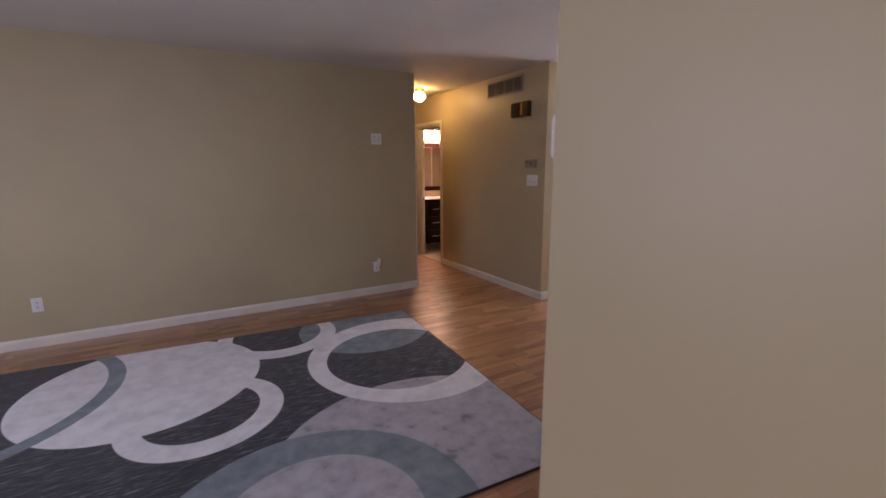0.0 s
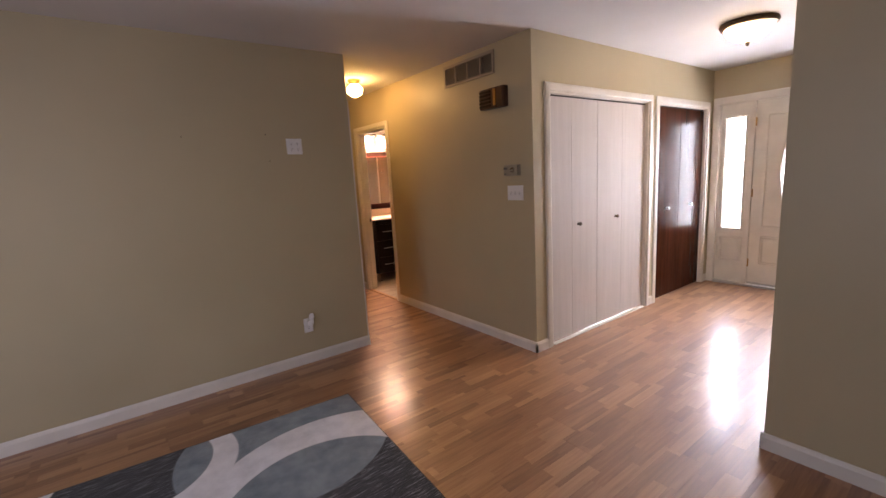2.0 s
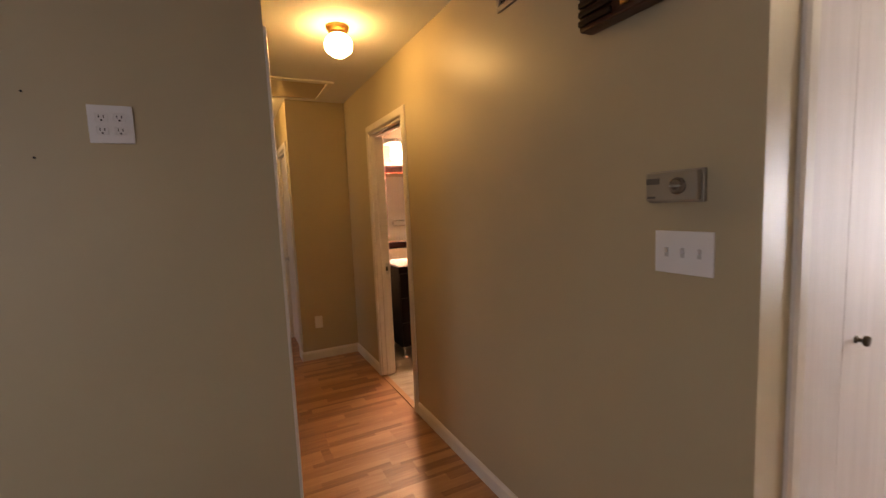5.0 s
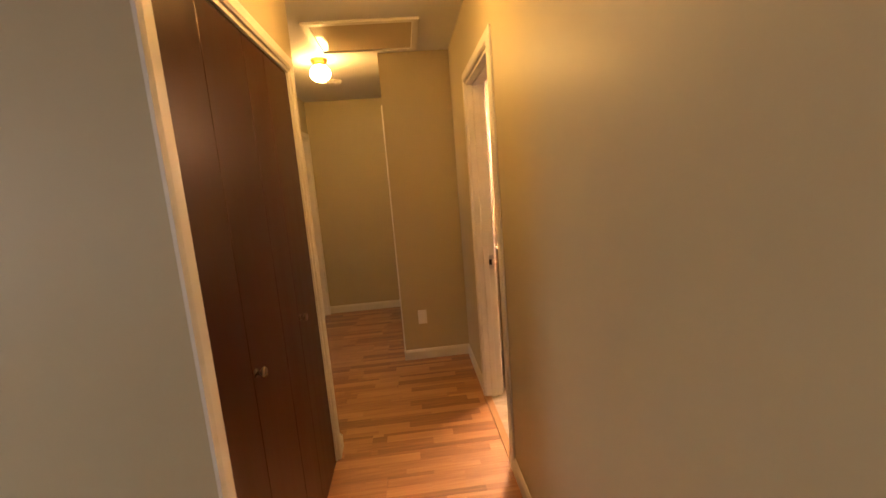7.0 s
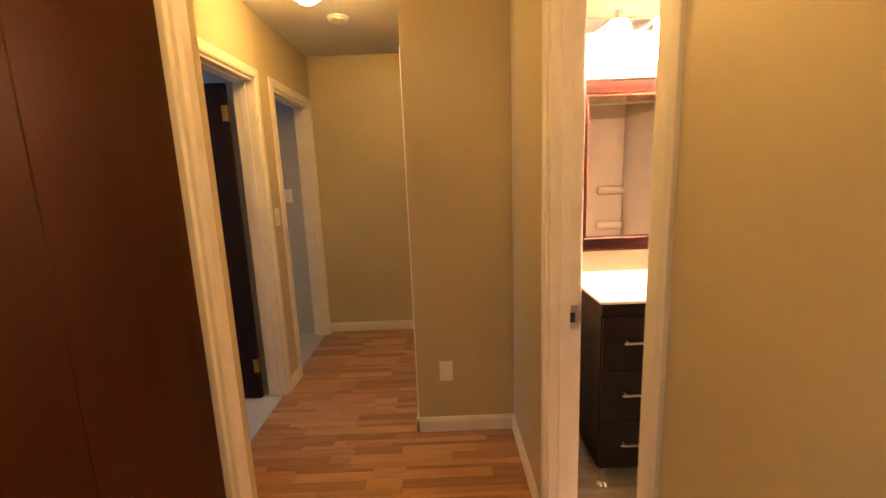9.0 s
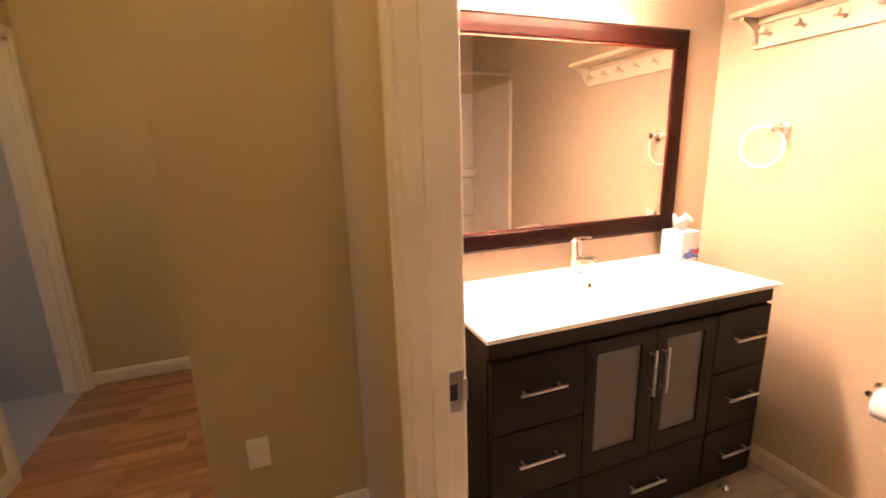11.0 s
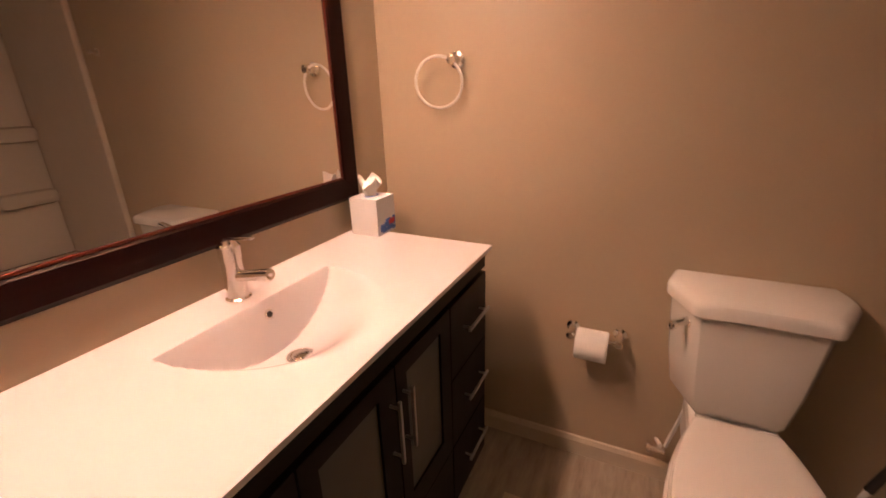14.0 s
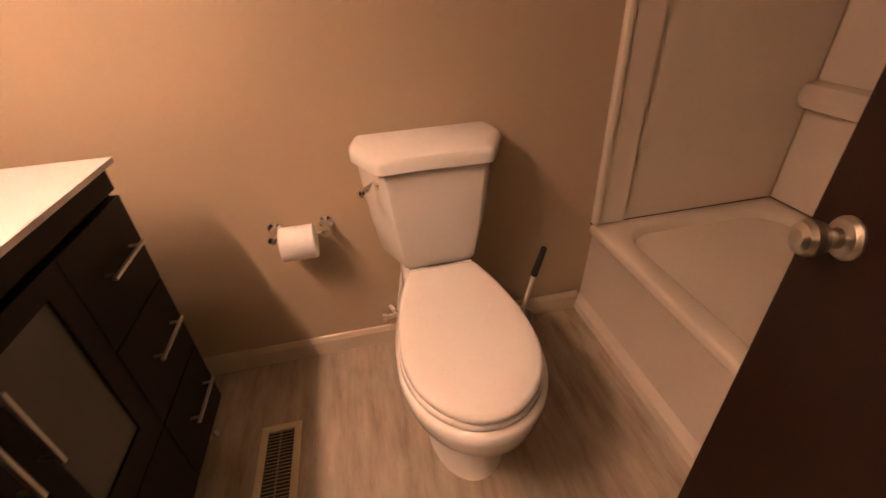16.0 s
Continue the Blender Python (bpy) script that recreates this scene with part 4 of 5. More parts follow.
def countertop():
    x0, x1, y0, y1, z0, z1 = 0.266, 1.434, 3.083, 3.5885, 0.8868, 0.899
    root = thing("countertop", ((x0 + x1) / 2, (y0 + y1) / 2, z0), "white one-piece vanity top with moulded basin", "countertop")
    nx, ny = 190, 110
    bm = bmesh.new()
    grid = [[bm.verts.new((x0 + (x1 - x0) * i / nx, y0 + (y1 - y0) * j / ny, z1 - basin_depth(x0 + (x1 - x0) * i / nx, y0 + (y1 - y0) * j / ny))) for j in range(ny + 1)] for i in range(nx + 1)]
    for i in range(nx):
        for j in range(ny):
            bm.faces.new((grid[i][j], grid[i + 1][j], grid[i + 1][j + 1], grid[i][j + 1]))
    part("basin_slab", bm, COUNTER, root, smooth=24)
    bm = bmesh.new()
    for a in ((x0, x1, y0, y0 + 0.012), (x0, x1, y1 - 0.012, y1), (x0, x0 + 0.012, y0 + 0.012, y1 - 0.012), (x1 - 0.012, x1, y0 + 0.012, y1 - 0.012)):
        box(bm, *a, z0, z1 - 0.0005)
    part("edge", bm, COUNTER, root, smooth=0)
    z = z1 + 0.004 - basin_depth(0.866, 3.338)
    part("drain", turned(bmesh.new(), [(0.031, z - 0.004), (0.031, z + 0.002), (0.024, z + 0.004), (0.022, z + 0.001), (0.018, z + 0.007), (0.001, z + 0.009)], 28, Matrix.Translation((0.866, 3.338, 0))), CHROME, root, "chrome pop-up drain")
    part("overflow", ring(bmesh.new(), 0.010, 0.003, pose(0.884, 3.4366, 0.865, 72.6, 0, 0)), CHROME, root, "chrome overflow ring")
    part("overflow_hole", turned(bmesh.new(), [(0.010, 0.0), (0.010, 0.0012)], 20, pose(0.884, 3.4370, 0.8648, 72.6, 0, 0)), DARK, root)


countertop()


def faucet():
    x, y, z = 0.868, 3.508, 0.899
    root = thing("faucet", (x, y, z), "chrome single-lever basin faucet on vanity top", "faucet")
    part("body", turned(bmesh.new(), [(0.029, z), (0.029, z + 0.006), (0.0235, z + 0.010), (0.0225, z + 0.10), (0.0245, z + 0.102), (0.0245, z + 0.132), (0.020, z + 0.138), (0.001, z + 0.138)], 32, Matrix.Translation((x, y, 0))), CHROME, root)
    bm = rod(bmesh.new(), (x, y - 0.01, z + 0.060), (x, y - 0.118, z + 0.082), 0.0135, 0.0125, 20)
    part("spout", rod(bm, (x, y - 0.108, z + 0.066), (x, y - 0.108, z + 0.084), 0.0105, 0.012, 18), CHROME, root)
    bm = rod(bmesh.new(), (x, y, z + 0.136), (x, y, z + 0.146), 0.019, 0.016, 24)
    part("lever", take(bm, place(B(-0.007, 0.007, -0.085, 0.005, -0.0035, 0.0035, bevel=0.003), pose(x, y, z + 0.147, -9, 0, 0))), CHROME, root, "flat chrome lever")


faucet()


def tissue_box():
    x0, x1, y0, y1, z0, z1 = 1.371, 1.477, 3.452, 3.558, 0.8992, 1.024
    root = thing("tissue_box", (1.424, 3.505, z0), "white cube tissue box with blue print and tissue", "tissue box")
    part("box", B(x0, x1, y0, y1, z0, z1, bevel=0.0015), CARD, root)
    rnd = random.Random(4)
    bm = bmesh.new()
    for k in range(24):
        a, b = rnd.uniform(0.0, 0.085), rnd.uniform(0.003, 0.036)
        w, h = rnd.uniform(0.014, 0.034), rnd.uniform(0.006, 0.018)
        box(bm, x0 + 0.012 + a, min(x1 - 0.003, x0 + 0.012 + a + w), y0 - 0.0004 - 0.00005 * k, y0 - 0.0002, z0 + b, z0 + b + h)
    part("blue_print", bm, PRINT_BLUE, root, "blue printed shapes", smooth=0)
    bm = bmesh.new()
    for k in range(4):
        box(bm, x1 - 0.042 + 0.008 * k, x1 - 0.032 + 0.008 * k, y0 - 0.0020, y0 - 0.0017, z0 + 0.026 + 0.004 * (k % 2), z0 + 0.043 + 0.004 * (k % 2))
    part("red_print", bm, PRINT_RED, root, "red printed shapes", smooth=0)
    part("slot", turned(bmesh.new(), [(0.032, z1 + 0.0002), (0.032, z1 + 0.0008)], 24, Matrix.Translation((1.424, 3.505, 0)) @ Matrix.Diagonal((1, 0.6, 1, 1))), PRINT_BLUE, root)
    rings = []
    for k in range(7):
        f = k / 6
        rings.append([(1.424 + (0.016 + 0.030 * f + 0.012 * math.sin(5 * a + 4 * f)) * math.cos(a) * (1 - 0.35 * f * (k == 6)), 3.505 + (0.010 + 0.020 * f + 0.010 * math.cos(4 * a + 3 * f)) * math.sin(a), z1 - 0.002 + 0.058 * f + 0.018 * f * math.sin(3 * a + 1.0))
                      for a in [j * math.tau / 28 for j in range(28)]])
    part("tissue", loft(bmesh.new(), rings), PAPER, root, "crumpled white tissue", smooth=25)


CARD = plain("white_printed_card", (0.76, 0.76, 0.79), 0.45, spread=0.02)
PRINT_BLUE = plain("blue_print_ink", (0.07, 0.16, 0.48), 0.45)
PRINT_RED = plain("red_print_ink", (0.60, 0.06, 0.05), 0.45)
tissue_box()


def wall_mirror():
    x0, x1, z0, z1, w, y0, y1 = 0.290, 1.452, 1.010, 1.850, 0.072, 3.569, 3.5895
    root = thing("wall_mirror", ((x0 + x1) / 2, y1, z0), "large wall mirror in dark mahogany frame", "mirror")

    def stick(a, b, c, d):
        """A mitred frame piece from outer corners a, b to inner corners c, d."""
        bm = bmesh.new()
        rows = []
        for o, i in ((a, c), (b, d)):
            mid = ((o[0] + i[0]) / 2, (o[1] + i[1]) / 2)
            rows.append([(o[0], y1, o[1]), (o[0], y0 + 0.008, o[1]), (o[0] * 0.85 + i[0] * 0.15, y0, o[1] * 0.85 + i[1] * 0.15), (mid[0], y0 + 0.002, mid[1]), (i[0] * 0.9 + o[0] * 0.1, y0 + 0.006, i[1] * 0.9 + o[1] * 0.1), (i[0], y0 + 0.012, i[1]), (i[0], y1, i[1])])
        return loft(bm, rows)

    O = ((x0, z0), (x1, z0), (x1, z1), (x0, z1))
    I = ((x0 + w, z0 + w), (x1 - w, z0 + w), (x1 - w, z1 - w), (x0 + w, z1 - w))
    for k in range(4):
        j = (k + 1) % 4
        part("frame", stick(O[k], O[j], I[k], I[j]), MAHOGANY_UPRIGHT if k % 2 else MAHOGANY, root, smooth=0)
    q = ((I[0][0], I[1][0], I[0][1], I[0][1] + 0.006), (I[0][0], I[1][0], I[2][1] - 0.006, I[2][1]), (I[0][0], I[0][0] + 0.006, I[0][1] + 0.006, I[2][1] - 0.006), (I[1][0] - 0.006, I[1][0], I[0][1] + 0.006, I[2][1] - 0.006))
    for a, b, c, d in q:
        part("inner_bead", B(a, b, y0 + 0.009, y0 + 0.0125, c, d, bevel=0.0015), RED_BEAD, root, "thin red-brown inner bead")
    part("glass", B(x0 + w - 0.004, x1 - w + 0.004, y0 + 0.013, y0 + 0.016, z0 + w - 0.004, z1 - w + 0.004), MIRROR, root, "clear mirror glass", smooth=0)


wall_mirror()


def vanity_light():
    root = thing("vanity_light", (0.735, BY1, 2.08), "chrome vanity light with lit glass shades above mirror", "wall light")
    part("bar", B(0.33, 1.14, 3.563, BY1 - 0.0005, 2.045, 2.115, bevel=0.008), CHROME, root)
    for x in (0.425, 0.63, 0.835, 1.04):
        bm = rod(bmesh.new(), (x, 3.565, 2.08), (x, 3.390, 2.08), 0.011, seg=14)
        part("arm", rod(bm, (x, 3.390, 2.052), (x, 3.390, 2.090), 0.022, 0.018, 18), CHROME, root)
        part("shade", turned(bmesh.new(), [(0.022, 2.051), (0.040, 2.046), (0.049, 2.025), (0.055, 1.965), (0.059, 1.898), (0.056, 1.898), (0.052, 1.965), (0.046, 2.020), (0.020, 2.036)], 28, Matrix.Translation((x, 3.390, 0))), VANITY_GLASS, root, "lit frosted glass shade")
        part("bulb", turned(bmesh.new(), [(0.013, 2.040), (0.016, 1.972), (0.026, 1.952), (0.030, 1.930), (0.027, 1.911), (0.016, 1.899), (0.001, 1.896)], 24, Matrix.Translation((x, 3.390, 0))), VANITY_BULB, root, "lit bulb")


vanity_light()


# ---- bathroom: toilet wall ----
def towel_ring():
    y, z = 3.283, 1.437
    root = thing("towel_ring", (BX1, y, z), "white towel ring on chrome post, beige bathroom wall", "towel ring")
    bm = turned(bmesh.new(), [(0.026, 0.0), (0.026, 0.006), (0.016, 0.010), (0.012, 0.030), (0.016, 0.048), (0.014, 0.056), (0.001, 0.058)], 28, pose(BX1 - 0.0005, y, z, 0, -90, 0))
    part("post", bm, CHROME, root)
    part("ring", ring(bmesh.new(), 0.079, 0.0048, pose(BX1 - 0.042, y + 0.050, z - 0.066, 0, 84, 8)), CERAMIC, root, "glossy white ring")


towel_ring()


def paper_holder():
    z = 0.557
    root = thing("toilet_paper_holder", (BX1, 2.74, z), "chrome toilet paper holder on bathroom wall", "paper holder")
    for y in (2.852, 2.698):
        bm = turned(bmesh.new(), [(0.022, 0.0), (0.022, 0.006), (0.012, 0.012), (0.010, 0.05), (0.013, 0.066), (0.012, 0.078), (0.001, 0.08)], 24, pose(BX1 - 0.0005, y, z, 0, -90, 0))
        part("post", bm, CHROME, root)
    part("bar", rod(bmesh.new(), (BX1 - 0.068, 2.862, z), (BX1 - 0.068, 2.688, z), 0.007, seg=14), CHROME, root)
    roll = thing("toilet_paper_roll", (BX1 - 0.075, 2.735, z), "white toilet paper roll on chrome holder", "toilet paper")
    bm = bmesh.new()
    m = pose(BX1 - 0.074, 2.780, z - 0.020, 90, 0, 0)
    turned(bm, [(0.020, -0.050), (0.050, -0.050), (0.052, -0.046), (0.052, 0.046), (0.050, 0.050), (0.020, 0.050)], 36, m)
    part("paper", bm, PAPER, roll)
    part("core", turned(bmesh.new(), [(0.0195, -0.0505), (0.0195, 0.0505)], 24, m), BATH_TRIM, roll, "card core")


paper_holder()


def peg_shelf():
    y0, y1 = 2.72, 3.435
    root = thing("peg_shelf", (BX1, (y0 + y1) / 2, 1.75), "cream wooden wall shelf with peg rail", "shelf")
    part("rail", B(BX1 - 0.018, BX1 - 0.0005, y0, y1, 1.752, 1.862, bevel=0.003), CREAM, root)
    part("board", B(BX1 - 0.135, BX1 - 0.0005, y0 - 0.03, y1 + 0.03, 1.8625, 1.884, bevel=0.006), CREAM, root)
    part("moulding", B(BX1 - 0.034, BX1 - 0.0185, y0, y1, 1.838, 1.862, bevel=0.006), CREAM, root)
    for k in range(6):
        y = y0 + 0.06 + k * (y1 - y0 - 0.12) / 5
        part("peg", knob_on(bmesh.new(), (BX1 - 0.0185, y, 1.795), (-0.97, 0, 0.25), 0.013, 0.052), CREAM, root, "turned wooden peg")
    for y in (y0 + 0.012, y1 - 0.012):
        bm = bmesh.new()
        loft(bm, [[(BX1 - 0.019, y + s, 1.765), (BX1 - 0.035, y + s, 1.775), (BX1 - 0.060, y + s, 1.82), (BX1 - 0.115, y + s, 1.85), (BX1 - 0.115, y + s, 1.862), (BX1 - 0.019, y + s, 1.862)] for s in (-0.009, 0.009)])
        part("bracket", bm, CREAM, root, smooth=0)


CREAM = plain("cream_shelf_paint", (0.66, 0.58, 0.44), 0.4)
peg_shelf()


def egg(cx, cy, lx, ly, n=44, heel=0.6):
    """An oval outline with its round nose towards -x; behind the widest place it tapers to a heel, a share of its width."""
    pts = []
    front, back = 0.40, 0.60
    wide = cx - lx + 2 * lx * front
    for k in range(n):
        a = k * math.tau / n
        c, s = math.cos(a), math.sin(a)
        if c < 0:
            x, y = wide + 2 * lx * front * c, ly * s
        else:
            d = min(1.0, c / 0.92)
            x = wide + 2 * lx * back * d
            y = ly * (1 - (1 - heel) * d * d) * (math.copysign(1.0, s) if d < 1.0 else s / 0.392)
        pts.append((x, cy + y))
    return pts


TY, BOWL_Y = 2.373, 2.372


def tank_outline(x0, x1, w0, cut):
    """A tank's outline, seen from above: flat back, front corners cut and rounded."""
    half = [(x1, w0 * 0.93), (x0 + 0.155, w0), (x0 + 0.125, w0 - 0.003), (x0 + 0.016, w0 - cut * 0.95), (x0 + 0.003, w0 - cut * 1.12), (x0, w0 - cut * 1.35), (x0 + 0.004, w0 * 0.25)]
    return [(x, TY + y) for x, y in half] + [(x, TY - y) for x, y in reversed(half)]


def rounded(rings_in):
    return loft(bmesh.new(), rings_in)


def toilet():
    root = thing("toilet", (1.25, TY, 0.004), "white two-piece ceramic toilet with closed lid", "toilet")
    # the bowl and its foot
    rings = []
    for z, cx, lx, ly in ((0.0045, 1.27, 0.232, 0.124), (0.02, 1.27, 0.228, 0.121), (0.06, 1.268, 0.218, 0.113), (0.13, 1.262, 0.214, 0.111), (0.20, 1.245, 0.226, 0.118),
                          (0.255, 1.22, 0.250, 0.140), (0.30, 1.200, 0.270, 0.166), (0.34, 1.188, 0.283, 0.184), (0.385, 1.184, 0.288, 0.192), (0.405, 1.184, 0.286, 0.192), (0.412, 1.186, 0.278, 0.186)):
        rings.append([(x, y, z) for x, y in egg(cx, BOWL_Y, lx, ly * 0.93)])
    part("bowl", rounded(rings), CERAMIC, root, smooth=50)
    part("deck", B(1.36, 1.62, TY - 0.105, TY + 0.115, 0.30, 0.424, bevel=0.02), CERAMIC, root)
    rings = []
    for z, k in ((0.4125, 0.985), (0.417, 1.0), (0.428, 1.0), (0.432, 0.985)):
        rings.append([(x, y, z) for x, y in egg(1.187, BOWL_Y, 0.275 * k, 0.171 * k)])
    part("seat", rounded(rings), CERAMIC, root, smooth=50)
    rings = []
    for z, k in ((0.4335, 0.985), (0.4375, 1.0), (0.447, 1.0), (0.4525, 0.988), (0.456, 0.955), (0.4575, 0.85), (0.458, 0.4)):
        rings.append([(x, y, z) for x, y in egg(1.187, BOWL_Y, 0.273 * k, 0.166 * k)])
    part("lid", rounded(rings), CERAMIC, root, smooth=50)
    for y in (TY - 0.075, TY + 0.075):
        part("hinge_cap", rod(bmesh.new(), (1.462, y - 0.022, 0.440), (1.462, y + 0.022, 0.440), 0.012, seg=16), CERAMIC, root)
    # the tank
    rings = []
    for z, x0, w, cut in ((0.437, 1.492, 0.135, 0.05), (0.446, 1.474, 0.156, 0.055), (0.468, 1.462, 0.167, 0.055), (0.58, 1.448, 0.184, 0.058), (0.70, 1.440, 0.195, 0.06), (0.772, 1.437, 0.201, 0.06)):
        rings.append([(x, y, z) for x, y in tank_outline(x0, 1.642, w, cut)])
    part("tank", rounded(rings), CERAMIC, root, smooth=28)
    rings = []
    for z, x0, w, cut in ((0.7725, 1.428, 0.211, 0.060), (0.778, 1.422, 0.216, 0.060), (0.802, 1.422, 0.216, 0.060), (0.813, 1.428, 0.210, 0.060), (0.818, 1.442, 0.199, 0.060)):
        rings.append([(x, y, z) for x, y in tank_outline(x0, 1.645, w, cut)])
    part("tank_lid", rounded(rings), CERAMIC, root, smooth=40)
    y = TY + 0.183
    bm = turned(bmesh.new(), [(0.017, 0.0), (0.017, 0.005), (0.012, 0.010), (0.011, 0.018)], 20, pose(1.493, TY + 0.150, 0.728, 0, -90, -62))
    part("lever_boss", bm, CHROME, root)
    bm = rod(bmesh.new(), (1.484, y - 0.018, 0.728), (1.462, y + 0.012, 0.722), 0.0105, 0.0095, 14)
    part("flush_lever", take(bm, turned(bmesh.new(), [(0.001, -0.014), (0.010, -0.009), (0.0130, 0.0), (0.010, 0.009), (0.001, 0.014)], 16, pose(1.462, y + 0.012, 0.722))), CHROME, root, "chrome flush lever")
    part("supply_hose", take(rod(bmesh.new(), (1.60, TY + 0.14, 0.19), (1.57, TY + 0.10, 0.43), 0.006, seg=10), rod(bmesh.new(), (1.648, TY + 0.165, 0.17), (1.598, TY + 0.155, 0.19), 0.007, seg=10)), PLASTIC, root, "white supply hose")
    part("supply_valve", take(rod(bmesh.new(), (1.60, TY + 0.14, 0.17), (1.60, TY + 0.185, 0.17), 0.011, seg=14), rod(bmesh.new(), (1.60, TY + 0.185, 0.17), (1.60, TY + 0.197, 0.17), 0.02, seg=18)), CHROME, root, "chrome supply valve")


toilet()


def toilet_brush():
    x, y = 1.515, 2.085
    root = thing("toilet_brush", (x, y, 0.004), "white toilet brush with dark grip in holder", "toilet brush")
    part("holder", turned(bmesh.new(), [(0.052, 0.0045), (0.054, 0.012), (0.046, 0.05), (0.050, 0.12), (0.052, 0.135), (0.046, 0.135), (0.043, 0.05), (0.002, 0.03)], 28, Matrix.Translation((x, y, 0))), PLASTIC, root)
    top = (x - 0.015, y - 0.065, 0.425)
    mid = (x - 0.008, y - 0.04, 0.315)
    part("bristles", turned(bmesh.new(), [(0.012, 0.04), (0.034, 0.06), (0.036, 0.10), (0.014, 0.125)], 20, Matrix.Translation((x, y, 0))), PAPER, root)
    part("handle", rod(bmesh.new(), (x, y, 0.10), mid, 0.007, 0.008, 14), PLASTIC, root)
    part("grip", rod(bmesh.new(), mid, top, 0.012, 0.010, 16), DARK, root, "dark rubber grip")


toilet_brush()


def floor_register():
    x0, x1, y0, y1, z = 1.072, 1.358, 2.876, 2.998, 0.0045
    root = thing("floor_register", ((x0 + x1) / 2, (y0 + y1) / 2, z), "cream metal floor register with dark slots", "floor register")
    w = 0.021
    for a in ((x0, x1, y0, y0 + w), (x0, x1, y1 - w, y1), (x0, x0 + w, y0 + w, y1 - w), (x1 - w, x1, y0 + w, y1 - w)):
        part("frame", B(*a, z, z + 0.006, bevel=0.0018), CREAM, root)
    part("well", B(x0 + w, x1 - w, y0 + w, y1 - w, z, z + 0.0006), DARK, root)
    n = 22
    for k in range(n):
        x = x0 + w + (x1 - x0 - 2 * w) * (k + 0.5) / n
        bm = B(-0.0022, 0.0022, y0 + w, y1 - w, -0.0006, 0.0006)
        part("slat", place(bm, pose(x, 0, z + 0.0032, 0, 30, 0)), VENT, root)
    part("bar", B(x0 + w, x1 - w, (y0 + y1) / 2 - 0.002, (y0 + y1) / 2 + 0.002, z + 0.0045, z + 0.0055), VENT, root)


floor_register()


# ---- bathroom: tub ----
def bathtub():
    x0, x1, y0, y1, z1 = BX0 + 0.0006, BX1 - 0.0006, BY0 + 0.0006, 1.772, 0.392
    root = thing("bathtub", ((x0 + x1) / 2, (y0 + y1) / 2, 0.004), "white acrylic alcove bathtub with rounded basin", "bathtub")

    def loop(ax0, ax1, ay0, ay1, r, z, n=8):
        pts = []
        for cx, cy, a0 in ((ax1 - r, ay1 - r, 0), (ax0 + r, ay1 - r, 90), (ax0 + r, ay0 + r, 180), (ax1 - r, ay0 + r, 270)):
            for k in range(n + 1):
                a = radians(a0 + 90 * k / n)
                pts.append((cx + r * math.cos(a), cy + r * math.sin(a), z))
        return pts

    i0, i1, j0, j1 = x0 + 0.09, x1 - 0.070, y0 + 0.07, y1 - 0.082
    rings = [loop(x0, x1, y0, y1, 0.004, 0.36), loop(x0, x1, y0, y1 , 0.004, z1 - 0.012), loop(x0 + 0.002, x1 - 0.002, y0, y1 - 0.004, 0.006, z1 - 0.003), loop(x0 + 0.004, x1 - 0.004, y0 + 0.002, y1 - 0.014, 0.01, z1),
             loop(i0 - 0.012, i1 + 0.012, j0 - 0.012, j1 + 0.012, 0.125, z1), loop(i0, i1, j0, j1, 0.12, z1 - 0.010), loop(i0 + 0.012, i1 - 0.010, j0 + 0.01, j1 - 0.008, 0.118, z1 - 0.05),
             loop(i0 + 0.08, i1 - 0.030, j0 + 0.022, j1 - 0.020, 0.12, 0.15), loop(i0 + 0.11, i1 - 0.06, j0 + 0.05, j1 - 0.05, 0.11, 0.08), loop(i0 + 0.18, i1 - 0.12, j0 + 0.11, j1 - 0.11, 0.08, 0.062)]
    bm = loft(bmesh.new(), rings)
    part("basin", bm, ACRYLIC, root, smooth=55)
    bm = bmesh.new()
    loft(bm, [[(x, y1 - 0.004, 0.3595), (x, y1 - 0.016, 0.335), (x, y1 - 0.002, 0.07), (x, y1 + 0.020, 0.04), (x, y1 + 0.022, 0.0045), (x, y1 - 0.06, 0.0045), (x, y1 - 0.06, 0.3595)] for x in (x0, x1)])
    part("apron", bm, ACRYLIC, root, smooth=30)
    part("drain", turned(bmesh.new(), [(0.03, 0.0625), (0.03, 0.066), (0.02, 0.068), (0.001, 0.068)], 24, Matrix.Translation((x1 - 0.33, (y0 + y1) / 2, 0))), CHROME, root)


bathtub()


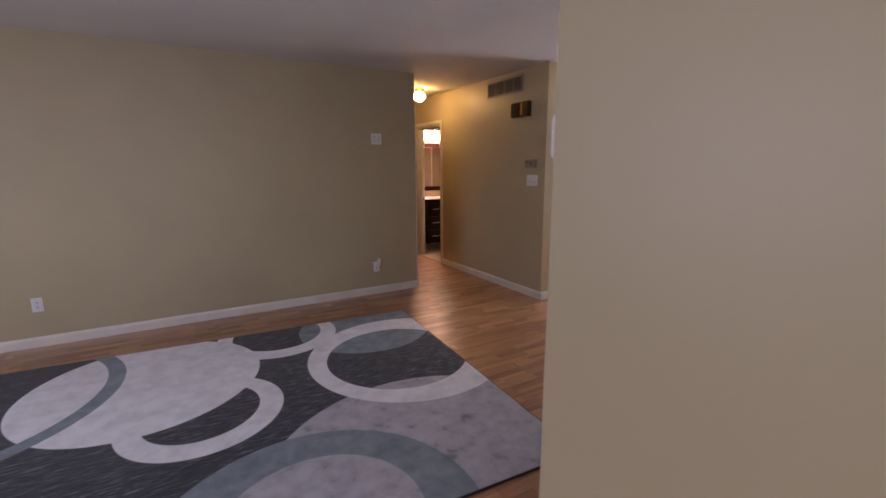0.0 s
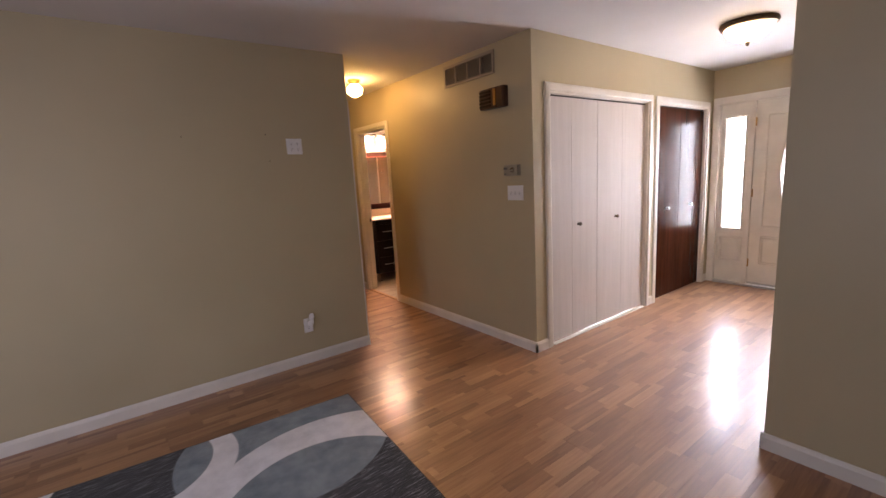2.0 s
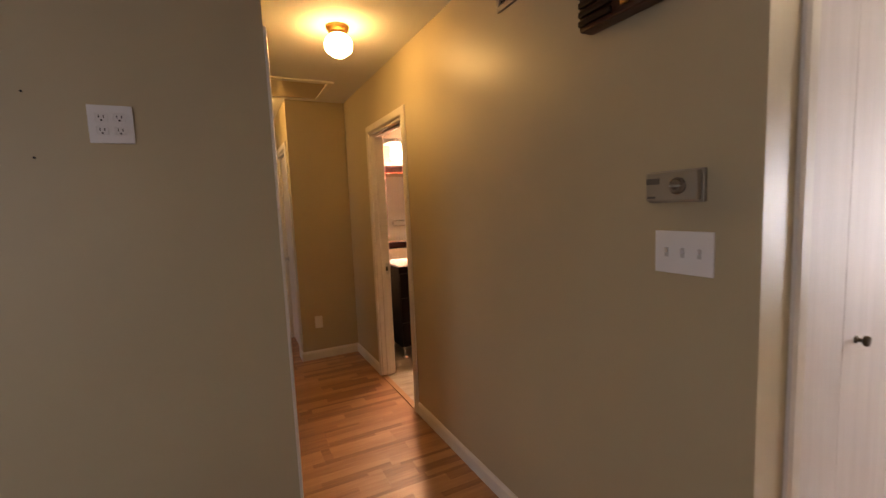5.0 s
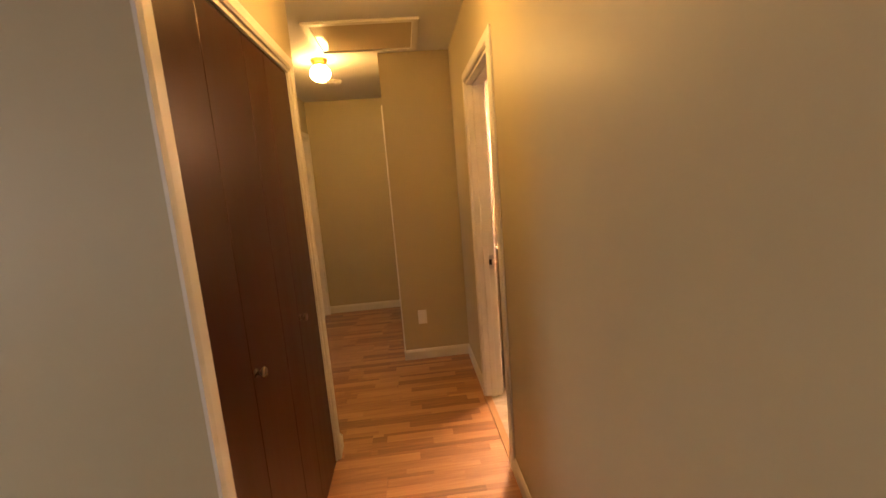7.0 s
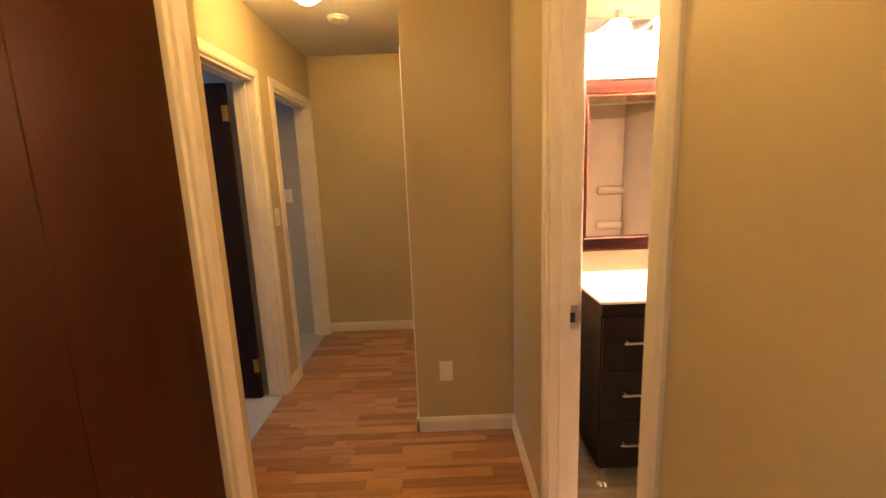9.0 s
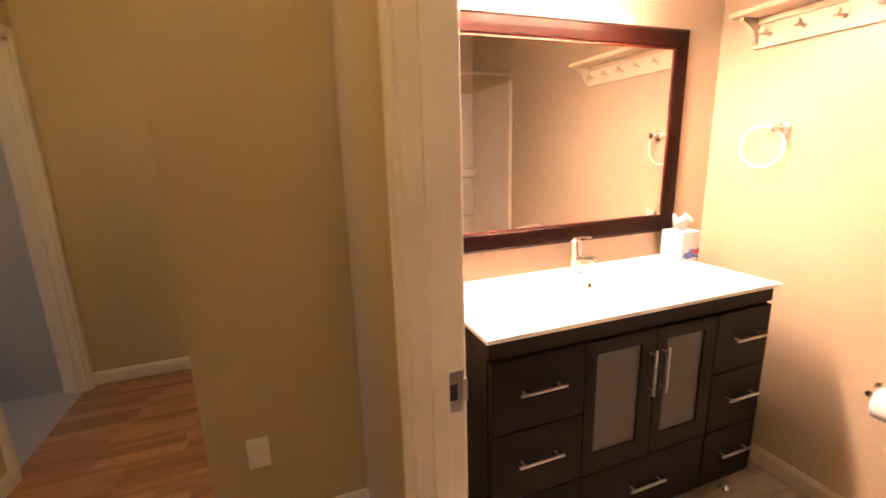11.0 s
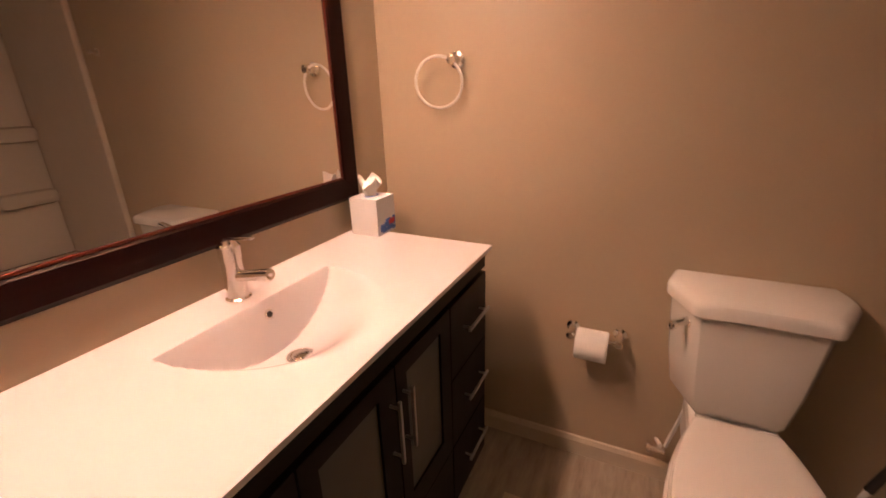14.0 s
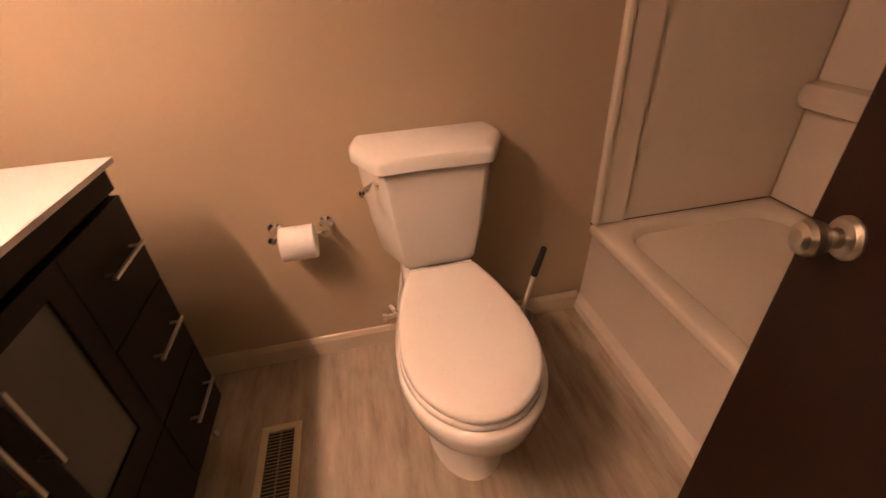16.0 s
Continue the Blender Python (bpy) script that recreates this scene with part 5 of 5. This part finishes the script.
def tub_surround():
    x0, x1, y0, y1, z0, z1 = BX0, BX1, BY0, 1.776, 0.3965, 1.93
    root = thing("tub_surround", ((x0 + x1) / 2, y0, z0), "white moulded acrylic tub surround with shelves", "tub surround")
    for x, s in ((x1, -1), (x0, 1)):
        lo, hi = sorted((x + s * 0.001, x + s * 0.013))
        part("end_panel", B(lo, hi, y0 + 0.02, y1 - 0.125, z0, z1, bevel=0.003), ACRYLIC, root)
        lo, hi = sorted((x + s * 0.001, x + s * 0.024))
        part("flange", B(lo, hi, y1 - 0.1245, y1 - 0.026, z0, z1, bevel=0.006), ACRYLIC, root)
        lo, hi = sorted((x + s * 0.001, x + s * 0.034))
        part("edge_bead", B(lo, hi, y1 - 0.0255, y1, z0, z1 + 0.012, bevel=0.011), ACRYLIC, root)
    # solid dark strips stand for the shade in the gap above the rim
    for a in ((x1 - 0.012, x1 - 0.001, y0 + 0.02, y1 - 0.004), (x0 + 0.001, x0 + 0.012, y0 + 0.02, y1 - 0.004), (x0 + 0.013, x1 - 0.013, y0 + 0.001, y0 + 0.017)):
        part("caulk_line", B(*a, 0.3925, 0.3964), DARK, root, "dark gap above tub rim")
    part("back_panel", B(x0 + 0.014, x1 - 0.014, y0 + 0.001, y0 + 0.018, z0, z1, bevel=0.003), ACRYLIC, root)
    for sx in (x1 - 0.015, x0 + 0.015):
        w = -0.30 if sx > 1 else 0.30
        lo, hi = sorted((sx, sx + w))
        for z in (0.84, 1.22):
            part("ledge", B(lo, hi, y0 + 0.0185, y0 + 0.095, z - 0.095, z, bevel=0.036), ACRYLIC, root, "moulded soap ledge")


tub_surround()


def shower_rod():
    z, y = 1.985, 1.755
    root = thing("shower_rod", (0.88, y, z), "brushed metal shower curtain rod above tub", "shower rod")
    part("rod", rod(bmesh.new(), (BX0 + 0.02, y, z), (BX1 - 0.02, y, z), 0.0125, seg=20), NICKEL, root)
    for x, s in ((BX1, -1), (BX0, 1)):
        part("flange", turned(bmesh.new(), [(0.034, 0.0005), (0.034, 0.008), (0.026, 0.018), (0.018, 0.028), (0.0135, 0.032)], 28, pose(x, y, z, 0, 90 * s, 0)), NICKEL, root)


shower_rod()
hook = thing("robe_hook", (BX1, 1.90, 1.58), "chrome robe hook on bathroom wall", "hook")
part("base", turned(bmesh.new(), [(0.020, 0.0005), (0.020, 0.006), (0.010, 0.010), (0.008, 0.03)], 22, pose(BX1, 1.90, 1.58, 0, -90, 0)), CHROME, hook)
part("peg", rod(rod(bmesh.new(), (BX1 - 0.028, 1.875, 1.578), (BX1 - 0.028, 1.925, 1.578), 0.006, seg=12), (BX1 - 0.01, 1.90, 1.58), (BX1 - 0.034, 1.90, 1.58), 0.009, seg=14), CHROME, hook)


# ---- floor boards ----
def floor_boards():
    """Click laminate boards, staggered row by row, laid across the hall and cut at the walls."""
    length, width, gap = 1.26, 0.19, 0.0002
    stock = {}

    def board(cut):
        """One mesh for each length of board."""
        if cut not in stock:
            bm = B(gap, cut / 50 - gap, -width / 2 + gap, width / 2 - gap, -0.0118, 0.0, bevel=0.0003, segments=1)
            data = bpy.data.meshes.new("floor_board")
            bm.to_mesh(data)
            bm.free()
            data.materials.append(LAMINATE)
            stock[cut] = data
        return stock[cut]

    rnd = random.Random(7)
    y = -3.6
    while y < 5.2:
        if y < -2.75:
            lo, hi = -6.1, -0.1
        elif y < 0.66:
            lo, hi = -6.1, 3.12
        elif y < 1.2:
            lo, hi = -6.1, 0.06
        else:
            lo, hi = -1.50, 0.06
        x, first = lo, rnd.uniform(0.15, length)
        while hi - x > 0.04:
            want = min(first, hi - x)
            cut = max(2, round(want * 50))
            ob = new("floor_board", board(cut))
            ob.location = (x, y, 0)
            ob.parent = floor
            x += cut / 50
            first = length
        y += width


floor_boards()
part("floor_rest", B(-6.1, -0.1, -5.9, -3.6955, -0.0119, -0.0002), LAMINATE, floor, smooth=0)
